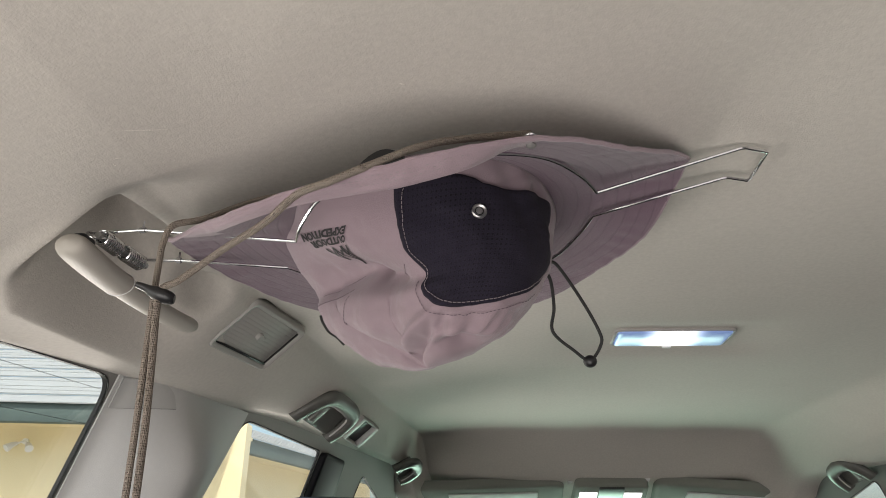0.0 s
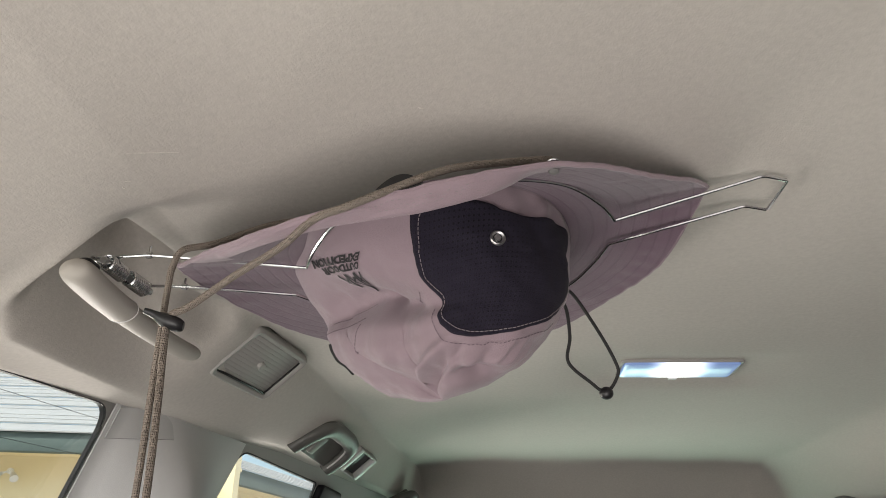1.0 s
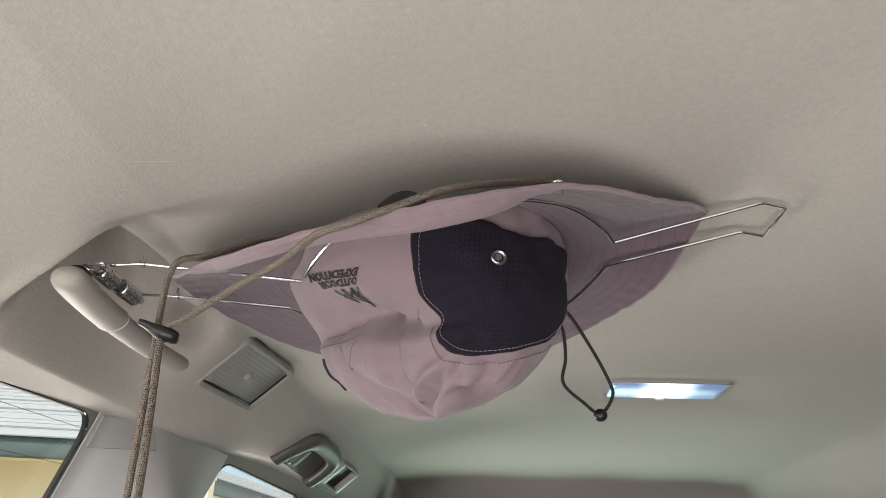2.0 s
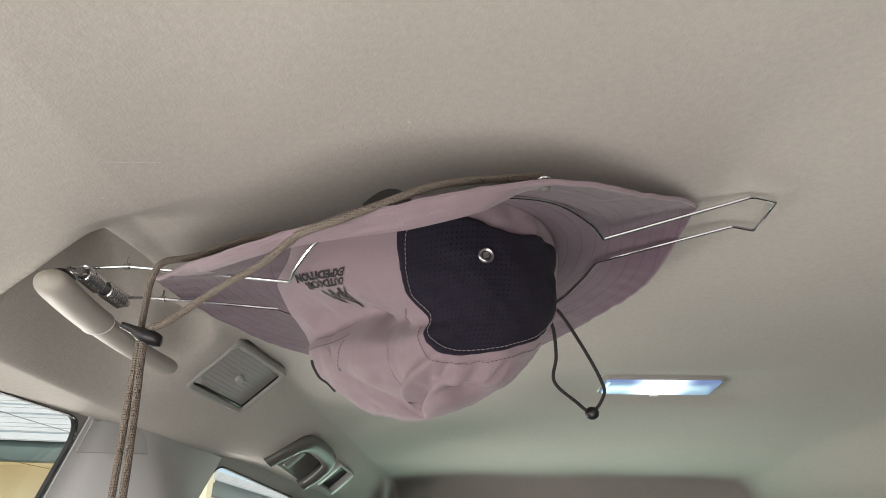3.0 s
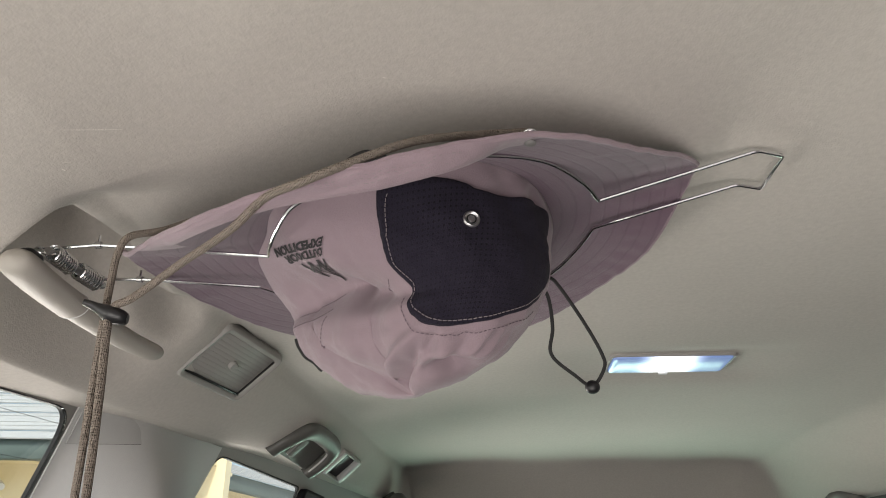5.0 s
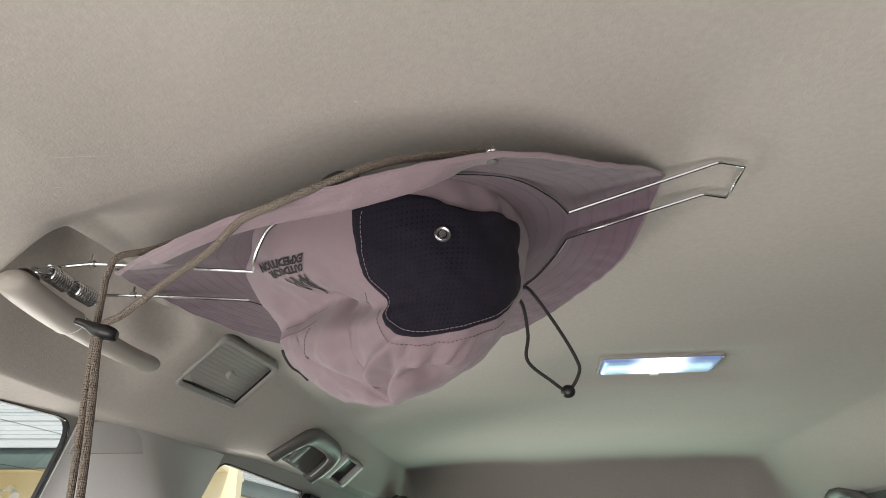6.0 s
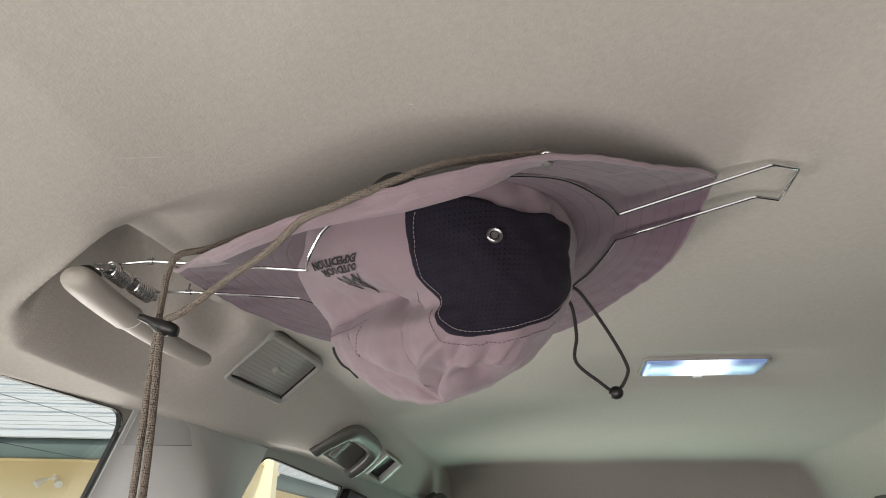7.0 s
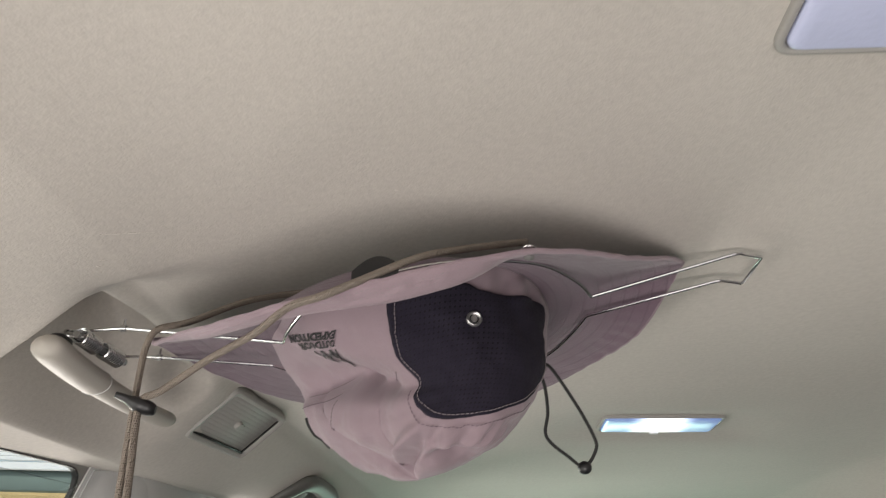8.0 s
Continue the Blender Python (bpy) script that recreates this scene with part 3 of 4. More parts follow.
def arch(bm, path, wide, high, sides=12):
    """A bow with an oval section, bent in the plane of its mount."""
    rows = []
    for k, p in enumerate(path):
        way = (path[min(k + 1, len(path) - 1)] - path[max(k - 1, 0)]).normalized()
        out = way.cross(Vector((0, 0, 1))).normalized()
        rows.append([p + out * wide * math.cos(a) + Vector((0, 0, high * math.sin(a))) for a in (2 * math.pi * i / sides for i in range(sides))])
    grid = sheet(bm, rows, closed=True)
    bm.faces.new(grid[0])
    bm.faces.new(grid[-1])
    bmesh.ops.recalc_face_normals(bm, faces=bm.faces)
    return bm


def door_handle(m, w, h, side, label):
    """A grab handle: a broad bow over a dark cup, its feet towards the window."""
    top = thing("grab_handle", m, label, "grab handle", "grab handles over the doors")
    bow = [(w, -h + 0.006), (0.3 * w, -h + 0.007), (-0.5 * w, -h + 0.020), (-w + 0.010, -h + 0.048), (-w + 0.009, 0.0), (-w + 0.010, h - 0.048), (-0.5 * w, h - 0.020), (0.3 * w, h - 0.007), (w, h - 0.006)]
    path = smooth_path([(side * x, y, 0.004 + 0.010 * step(w, -0.3 * w, x)) for x, y in bow], 6)
    bm = arch(bmesh.new(), path, 0.0145, 0.0105, 16)
    bm.transform(m)
    part("bow", bm, HANDLE_DARK, top)
    bm = plate(bmesh.new(), rounded([(-w + 0.014, -h + 0.012), (w - 0.004, -h + 0.008), (w - 0.004, h - 0.008), (-w + 0.014, h - 0.012)], 0.012), -0.004, 0.003, 0.002)
    for v in bm.verts:
        v.co.x *= side
    bmesh.ops.recalc_face_normals(bm, faces=bm.faces)
    bm.transform(m)
    part("cup", bm, HANDLE_DARK, top, "dark hollow behind the grip")
    bm = arch(bmesh.new(), [p + Vector((side * 0.009, 0.012 if p.y < 0 else -0.012, 0.002)) for p in path[4:-4]], 0.0018, 0.0016, 8)
    bm.transform(m)
    part("lip", bm, HOOK_GREY, top, "pale moulded lip")
    bm = bmesh.new()
    box(bm, (-0.25 * w, -0.42 * h, 0.001), (0.72 * w, -0.16 * h, 0.0085), 0.0025)
    for v in bm.verts:
        v.co.x *= side
    bmesh.ops.recalc_face_normals(bm, faces=bm.faces)
    bm.transform(m)
    part("lever", bm, HANDLE_GREY, top, "grey hinge lever in the cup")
    return top


door_handle(on_shoulder(-0.5320, 1.270, 1.6145, -12, -41, -10), 0.0385, 0.0820, 1, "grey plastic grab handle over the rear door")
door_handle(on_shoulder(-0.4840, 1.928, 1.5880, -13.8, -36.8, 0), 0.0325, 0.0530, 1, "grey plastic grab handle over the front door")
door_handle(on_shoulder(0.5168, 1.781, 1.5725, -13.2, 46.8, 5), 0.0320, 0.0580, -1, "grey plastic grab handle over the front door")


def coat_hook(m):
    top = thing("coat_hook", m, "small square grey frame with a dark pocket beside the handle", "coat hook")
    w, h = 0.0296, 0.0518
    bm = ring_frame(bmesh.new(), w, h, 0.0065, 0.004, -0.010, 0.006)
    bm.transform(m)
    part("frame", bm, TRIM, top)
    for k in (-1, 1):
        bm = bmesh.new()
        box(bm, (-w + 0.003, k * (h - 0.010) - 0.0085, -0.004), (w - 0.003, k * (h - 0.010) + 0.0085, 0.0066), 0.0022)
        bm.transform(m)
        part("bar", bm, HOOK_GREY, top, "silver-grey crossbar")
    bm = bmesh.new()
    box(bm, (-w + 0.005, -h + 0.006, -0.008), (w - 0.005, h - 0.006, -0.004), 0.001)
    bm.transform(m)
    part("pocket", bm, BLACK, top, "dark recessed pocket")
    return top


coat_hook(on_shoulder(-0.5155, 1.4773, 1.6100, -10.2, -40.4, -9.2))


def sun_visor(m, mirror):
    top = thing("sun_visor", m, "grey cloth sun visor folded up against the roof", "sun visor", "sun visors")
    bm = bmesh.new()
    plate(bm, rounded([(-0.2, -0.02), (0.2, -0.02), (0.19, 0.15), (-0.2, 0.15)], 0.03), -0.012, 0.012, 0.010)
    bm.transform(m)
    part("panel", bm, VISOR, top)
    bm = bmesh.new()
    tube(bm, [Vector((-0.21 * mirror, -0.012, 0.0)), Vector((-0.235 * mirror, -0.012, -0.012))], 0.006, 8)
    bm.transform(m)
    part("pivot", bm, TRIM_LIGHT, top)
    bm = bmesh.new()
    box(bm, (-0.13, 0.02, 0.011), (0.11, 0.11, 0.015), 0.003)
    bm.transform(m)
    part("mirror_flap", bm, TRIM_LIGHT, top, "pale vanity mirror flap")
    return top


sun_visor(pose(-0.285, 2.105, 1.5568, 16.7, 177.9, 0.6), 1)
sun_visor(pose(0.345, 2.09, 1.5580, 16.7, -176.4, -1.1), -1)


def console(m):
    top = thing("roof_console", m, "grey roof console with two lit map lamps", "roof console")
    bm = plate(bmesh.new(), rounded([(-0.095, -0.03), (0.095, -0.03), (0.10, 0.16), (-0.10, 0.16)], 0.02), -0.004, 0.020, 0.008)
    bm.transform(m)
    part("housing", bm, VISOR, top)
    for s in (-1, 1):
        bm = bmesh.new()
        box(bm, (s * 0.058 - 0.024, 0.01, 0.016), (s * 0.058 + 0.024, 0.055, 0.0225), 0.003)
        bm.transform(m)
        part("lens", bm, MAP_LENS, top, "glowing white map lamp")
    bm = bmesh.new()
    box(bm, (-0.033, -0.026, 0.014), (0.033, 0.06, 0.0235), 0.004)
    bm.transform(m)
    part("switch_panel", bm, BLACK, top, "black switch panel")
    return top


console(on_roof(0.037, 2.105))


def car_seat():
    top = thing("car_seat", pose(-0.45, 1.3, 0.55), "black leather car seat with a padded headrest", "car seat")
    for name, lo, hi, r in (("cushion", (-0.7, 1.30, 0.55), (-0.2, 1.85, 0.85), 0.08), ("backrest", (-0.69, 1.22, 0.80), (-0.21, 1.38, 1.28), 0.06), ("headrest", (-0.62, 1.24, 1.31), (-0.29, 1.36, 1.476), 0.05)):
        bm = bmesh.new()
        box(bm, lo, hi, r, 5)
        part(name, bm, SEAT, top)
    for s in (-0.06, 0.06):
        bm = bmesh.new()
        tube(bm, [Vector((-0.455 + s, 1.30, 1.25)), Vector((-0.455 + s, 1.30, 1.34))], 0.007, 10)
        part("post", bm, STEEL, top, "steel headrest post")


car_seat()


# ---- the sun hat ----
HAT_AT = Vector((-0.281, 0.552, 1.640))


def seam_z(x, y):
    return 1.6425 + 0.10 * (x + 0.281) - 0.02 * (y - 0.552) - 0.006 * math.exp(-((x + 0.35) / 0.07) ** 2 - ((y - 0.45) / 0.06) ** 2)


def bump_at(th, at, width):
    a = (math.degrees(th) - at + 180) % 360 - 180
    return math.exp(-(a / width) ** 2)


def crown_raw(th, v):
    w = min(max(v, 0.0), 1.0)
    d = math.sin(w * math.pi / 2) ** 0.85
    sag = 0.445 - 0.233 * math.cos(th) - 0.054 * math.sin(th) + 0.405 * math.sin(2 * th)
    sag = min(sag, 0.80 + 0.2 * (sag - 0.80))
    s = max(0.0, 1 - d ** 2.88) ** 0.60 * (1 - d * sag)
    g = (1 + 0.03 * math.cos(th - radians(-82))) * (1 - 0.12 * bump_at(th, -155, 22) * (1 - 0.6 * d)) * (1 - 0.055 * bump_at(th, -14, 24) * (1 - 0.8 * d))
    cx, cy = -0.2873 + 0.0145 * d * d, 0.5638 - 0.0461 * d * d
    x, y = cx + 0.1152 * g * s * math.cos(th), cy + 0.1192 * g * s * math.sin(th)
    z = seam_z(x, y) - 0.126 * d + (-v * 0.06 if v < 0 else 0)
    return Vector((x, y, z))


def crease(th, v, at_th, at_v, w_th, w_v, depth, slant=0.0):
    a = (math.degrees(th) - at_th + 180) % 360 - 180
    b = v - at_v - slant * a / 90
    return depth * math.exp(-(a / w_th) ** 2 - (b / w_v) ** 2)


def valley(th, v, at_th, at_v, w_th, above, below, depth, slant):
    """A hollow that falls slowly from the brim's side and ends at a lip."""
    a = (math.degrees(th) - at_th + 180) % 360 - 180
    b = v - at_v - slant * a / 90
    return depth * math.exp(-(a / w_th) ** 2 - (b / (above if b < 0 else below)) ** 2)


def crown(th, v, out=0.0):
    p = crown_raw(th, v)
    e = 0.01
    n = (crown_raw(th + e, v) - crown_raw(th - e, v)).cross(crown_raw(th, min(v + e, 0.999)) - crown_raw(th, v - e))
    n = n.normalized() if n.length > 1e-12 else Vector((0, 0, -1))
    if n.dot(p - Vector((-0.287, 0.56, 1.60))) < 0:
        n = -n
    fold = 0.0030 * noise.noise(p * 24) + 0.0020 * noise.noise(p * 60) + 0.0009 * noise.noise(p * 140)
    fold += valley(th, v, -146, 0.410, 50, 0.090, 0.16, 0.014, 0.14)
    fold += valley(th, v, -138, 0.284, 42, 0.12, 0.024, -0.027, 0.15) + valley(th, v, -121, 0.315, 10, 0.05, 0.020, -0.011, 0.14)
    fold += crease(th, v, -104, 0.335, 9, 0.022, -0.004, 0.3) + crease(th, v, -99, 0.38, 6, 0.10, -0.003)
    fold += crease(th, v, -99, 0.640, 26, 0.040, 0.0075, -0.42) + crease(th, v, -91, 0.715, 22, 0.045, -0.0065, -0.42)
    fold += crease(th, v, -52, 0.685, 22, 0.045, 0.0045) + crease(th, v, -50, 0.775, 20, 0.060, -0.0140, 0.10)
    pleat = math.degrees(th) + 9 * noise.noise(Vector((3 * th, 4 * v, 1)))
    fold += 0.0027 * math.sin(0.62 * pleat) * crease(th, v, -56, 0.640, 24, 0.062, 1.0)
    gather = 0.0030 * math.sin(0.42 * math.degrees(th) + 18 * v) * crease(th, v, -42, 0.045, 20, 0.05, 1.0)
    return p + n * ((gather + fold * step(0.02, 0.15, v)) * step(0.0, 0.02, v) * (1 - step(0.72, 0.92, v)) + out)


hat = thing("sun_hat", pose(*HAT_AT), "mauve cotton sun hat held upside down in a wire hanger", "hat")


def build_crown():
    bm = bmesh.new()
    nt, nv = 240, 96
    for out in (0.0, -0.0012):
        rows = [[crown(2 * math.pi * k / nt, 0.985 * j / nv, out) for k in range(nt)] for j in range(nv + 1)]
        grid = sheet(bm, rows, closed=True)
        tip = bm.verts.new(crown(0, 0.985) * 0.5 + crown(math.pi, 0.985) * 0.5 + Vector((0, 0, -0.0004 - out)))
        for k in range(nt):
            bm.faces.new((grid[-1][k], grid[-1][(k + 1) % nt], tip))
    bmesh.ops.recalc_face_normals(bm, faces=bm.faces)
    part("crown", bm, HAT, hat, angle=80)


build_crown()


def brim_point(th, r):
    """The brim from the seam (r = 0) to its rim (r = 1); the side towards the tailgate curls down."""
    deg = (math.degrees(th) + 180) % 360 - 180
    near = step(-150, -130, deg) * (1 - step(-82, -62, deg))
    s = crown_raw(th, 0.0)
    s.z += 0.002
    far, c = max(0.0, math.sin(th)), math.cos(th)
    tip = math.exp(-abs((deg + 17 + 180) % 360 - 180) / 9)
    reach = 1 + 0.045 * tip - 0.022 * bump_at(th, -42, 16) - 0.025 * bump_at(th, 3, 12) - 0.09 * bump_at(th, 33, 28) - 0.012 * bump_at(th, -151, 12) - 0.05 * bump_at(th, -136, 16)
    o = Vector((-0.275 + (0.194 if c > 0 else 0.207) * c * reach, 0.558 + (0.185 + (0.070 if c > 0 else 0.095) * far) * math.sin(th) * reach, 0))
    o.z = 1.632 + (0.016 if c > 0 else 0.004) * c + (0.007 if c > 0 or math.sin(th) < 0 else 0.003) * math.sin(th) + 0.024 * bump_at(th, -14, 20) - 0.030 * bump_at(th, -110, 40) - 0.0125 * bump_at(th, -152, 11) - 0.012 * bump_at(th, -130, 20)
    m = s.lerp(o, 0.5)
    m.z += 0.004 - 0.009 * bump_at(th, -150, 32)
    fold = Vector((s.x + 0.94 * (o.x - s.x), s.y + 0.94 * (o.y - s.y), o.z - 0.009 - 0.018 * bump_at(th, -88, 20)))
    m = m.lerp(fold, near)
    p = s.lerp(m, r).lerp(m.lerp(o, r), r)
    low = Vector((s.x + 0.90 * (o.x - s.x), s.y + 0.90 * (o.y - s.y), o.z - 0.004 + 0.004 * bump_at(th, -130, 20) - 0.0065 * bump_at(th, -88, 20)))
    bent = s.lerp(low, r / 0.6) if r < 0.6 else low.lerp(o, (r - 0.6) / 0.4)
    p = p.lerp(bent, 0.8 * near)
    p.z += 0.0025 * r * noise.noise(Vector((2.5 * c, 2.5 * math.sin(th), 2 * r + 7)))
    p.z += 0.0012 * step(0.5, 0.8, r) * noise.noise(Vector((16 * c, 16 * math.sin(th), 5 * r)))
    p.y += 0.0034 * near * step(-122, -104, deg) * step(0.62, 0.75, r) * (1 - step(0.90, 0.98, r)) * noise.noise(Vector((24 * c, 24 * math.sin(th), 5 * r)))
    return p


def build_brim():
    bm = bmesh.new()
    nt, nr = 360, 30
    rows = [[brim_point(2 * math.pi * k / nt, j / nr) for k in range(nt)] for j in range(nr + 1)]
    grid = sheet(bm, rows, closed=True)
    # The turned edge takes the lit cotton; the rest keeps the shade-darkened copy.
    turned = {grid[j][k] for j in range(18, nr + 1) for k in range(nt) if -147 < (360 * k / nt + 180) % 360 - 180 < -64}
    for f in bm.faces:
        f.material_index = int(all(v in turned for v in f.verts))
    thick(bm, 0.0016)
    brim = part("brim", bm, HAT_SHADED, hat, "mauve stitched brim, its edge curled down on one side", angle=80)
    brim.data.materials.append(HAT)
    bm = bmesh.new()
    tube(bm, [brim_point(2 * math.pi * k / nt, 1.0) for k in range(nt)], 0.0018, 6, closed=True)
    part("hem", bm, HAT, brim, "rounded hem")


build_brim()


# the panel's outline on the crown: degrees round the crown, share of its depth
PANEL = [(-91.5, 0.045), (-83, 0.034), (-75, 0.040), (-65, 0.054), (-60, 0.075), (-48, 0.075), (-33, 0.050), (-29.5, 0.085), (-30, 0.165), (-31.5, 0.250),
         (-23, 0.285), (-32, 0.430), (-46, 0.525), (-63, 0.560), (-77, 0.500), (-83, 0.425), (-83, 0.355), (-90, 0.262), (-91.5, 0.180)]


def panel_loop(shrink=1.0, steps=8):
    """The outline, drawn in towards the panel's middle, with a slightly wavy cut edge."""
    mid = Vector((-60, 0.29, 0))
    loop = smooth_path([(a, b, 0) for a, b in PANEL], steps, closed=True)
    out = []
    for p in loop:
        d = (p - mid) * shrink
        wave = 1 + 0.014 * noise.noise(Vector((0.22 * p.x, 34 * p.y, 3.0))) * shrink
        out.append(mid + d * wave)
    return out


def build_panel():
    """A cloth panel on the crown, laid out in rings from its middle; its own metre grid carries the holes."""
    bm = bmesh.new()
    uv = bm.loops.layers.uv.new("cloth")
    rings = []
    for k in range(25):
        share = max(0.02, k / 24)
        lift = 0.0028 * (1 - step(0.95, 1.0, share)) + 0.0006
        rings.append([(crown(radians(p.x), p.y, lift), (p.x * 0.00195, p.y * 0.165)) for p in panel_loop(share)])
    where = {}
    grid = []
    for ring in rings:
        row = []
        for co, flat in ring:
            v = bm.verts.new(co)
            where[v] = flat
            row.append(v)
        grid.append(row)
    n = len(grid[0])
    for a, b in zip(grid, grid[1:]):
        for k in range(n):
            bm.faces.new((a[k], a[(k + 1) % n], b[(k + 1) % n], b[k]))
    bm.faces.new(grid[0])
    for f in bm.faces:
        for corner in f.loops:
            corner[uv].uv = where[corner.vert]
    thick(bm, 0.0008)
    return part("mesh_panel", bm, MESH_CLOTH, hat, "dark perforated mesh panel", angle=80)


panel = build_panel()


def stitches(name, points, pitch, fill, mat, label):
    """A row of short threads along a line of points."""
    bm = bmesh.new()
    run, walked = [0.0], 0.0
    for a, b in zip(points, points[1:]):
        walked += (b - a).length
        run.append(walked)

    def at(d):
        for k in range(len(points) - 1):
            if run[k + 1] >= d:
                return points[k].lerp(points[k + 1], (d - run[k]) / max(run[k + 1] - run[k], 1e-9))
        return points[-1]

    d = 0.0
    while d + pitch < walked:
        tube(bm, [at(d), at(d + pitch * fill)], 0.00028, 5)
        d += pitch
    part(name, bm, mat, hat, label)


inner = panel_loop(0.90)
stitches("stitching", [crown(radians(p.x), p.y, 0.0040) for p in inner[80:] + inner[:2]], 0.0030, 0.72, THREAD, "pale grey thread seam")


def crown_seam(points, lift=0.0010):
    return [crown(radians(p.x), p.y, lift) for p in smooth_path([(a, b, 0) for a, b in points], 10)]


for row in ([(-86, 0.385), (-84.5, 0.44), (-79, 0.525), (-66, 0.592), (-50, 0.585), (-35, 0.515), (-28, 0.45)],
            [(-184, 0.215), (-170, 0.242), (-150, 0.268)], [(-188, 0.235), (-172, 0.262), (-150, 0.285)],
            [(-153, 0.290), (-160, 0.325), (-170, 0.365), (-179, 0.410)], [(-104, 0.335), (-98, 0.320), (-93, 0.285)]):
    stitches("stitching", crown_seam(row), 0.0030, 0.6, PURPLE_THREAD, "dark thread seam")


def build_snap():
    th, v = radians(-63), 0.176
    c, up = crown(th, v, 0.003), (crown(th, v, 0.02) - crown(th, v)).normalized()
    q = up.to_track_quat("Z", "Y").to_matrix().to_4x4()
    q.translation = c
    bm = bmesh.new()
    profile = [(0.0, 0.0016), (0.0016, 0.0016), (0.0020, 0.0006), (0.0036, 0.0008), (0.0044, 0.0018), (0.0052, 0.0012), (0.0055, -0.0006)]
    rows = [[q @ Vector((r * math.cos(a), r * math.sin(a), z)) for a in (2 * math.pi * k / 28 for k in range(28))] for r, z in profile[1:]]
    grid = sheet(bm, rows, closed=True)
    bm.faces.new(grid[0])
    bmesh.ops.recalc_face_normals(bm, faces=bm.faces)
    button = part("snap_button", bm, STUD, hat, "round steel snap button", angle=50)
    bm = bmesh.new()
    tube(bm, [q @ Vector((0.0027 * math.cos(a), 0.0027 * math.sin(a), 0.0008)) for a in (2 * math.pi * k / 24 for k in range(24))], 0.0004, 6, closed=True)
    part("groove", bm, BLACK, button, "dark groove round the stud")


build_snap()


def lettering():
    """The black print on the crown: two words and a mark of three peaks."""
    def onto(x, y, lift=0.0009):
        """x from 0 to 1 along the long word, y from 0 at its foot to 1 at the tip of the peaks."""
        tip = max(0.0, y - 0.5)
        th, v = -114.5 - 18 * x - 21 * x * x - 12 * y - 7 * tip, 0.105 - 0.008 * x - 0.062 * x * x + 0.096 * y + 0.045 * tip
        return crown(radians(th), v, lift)

    bm = bmesh.new()
    for words, x0, x1, y0, y1 in (("EXPEDITION", 0.0, 1.0, 0.0, 0.20), ("OUTDOOR", 0.0, 0.86, 0.235, 0.45)):
        font = bpy.data.curves.new("print", "FONT")
        font.body, font.size, font.resolution_u = words, 1.0, 2
        font.offset = 0.05
        tmp = new("print", font)
        bpy.context.view_layer.update()
        flat = bpy.data.meshes.new_from_object(tmp.evaluated_get(bpy.context.evaluated_depsgraph_get()))
        old = len(bm.verts)
        bm.from_mesh(flat)
        bm.verts.ensure_lookup_table()
        wide, tall = max(v.co.x for v in flat.vertices), max(v.co.y for v in flat.vertices)
        for k in range(old, len(bm.verts)):
            co = bm.verts[k].co
            bm.verts[k].co = Vector((x0 + (x1 - x0) * co.x / wide, y0 + (y1 - y0) * co.y / tall, 0))
        bpy.data.objects.remove(tmp)
        bpy.data.meshes.remove(flat)
    for x0, tall in ((0.14, 0.46), (0.34, 0.66), (0.55, 0.44)):
        for a, b in (((x0 - 0.11, 0.52), (x0, 0.52 + tall)), ((x0, 0.52 + tall), (x0 + 0.09, 0.52)), ((x0 - 0.06, 0.62), (x0 + 0.11, 0.78))):
            d = Vector((b[0] - a[0], b[1] - a[1])).normalized() * 0.032
            quad = [(a[0] - d.y, a[1] + d.x), (a[0] + d.y, a[1] - d.x), (b[0] + d.y * 0.4, b[1] - d.x * 0.4), (b[0] - d.y * 0.4, b[1] + d.x * 0.4)]
            bm.faces.new([bm.verts.new((p[0], p[1], 0)) for p in quad])
    bmesh.ops.triangulate(bm, faces=bm.faces[:])
    for longest in (0.10, 0.05, 0.05):
        bmesh.ops.subdivide_edges(bm, edges=[e for e in bm.edges if e.calc_length() > longest], cuts=1)
        bmesh.ops.triangulate(bm, faces=[f for f in bm.faces if len(f.verts) > 3])
    for v in bm.verts:
        v.co = onto(v.co.x, v.co.y)
    part("print", bm, PRINT, hat, "black printed words and peaks", smooth=False)


lettering()


def cord(name, points, radius, mat, parent, label="", flat=0.8, steps=10):
    bm = bmesh.new()
    tube(bm, smooth_path(points, steps), radius, 10, flat=flat)
    return part(name, bm, mat, parent, label)


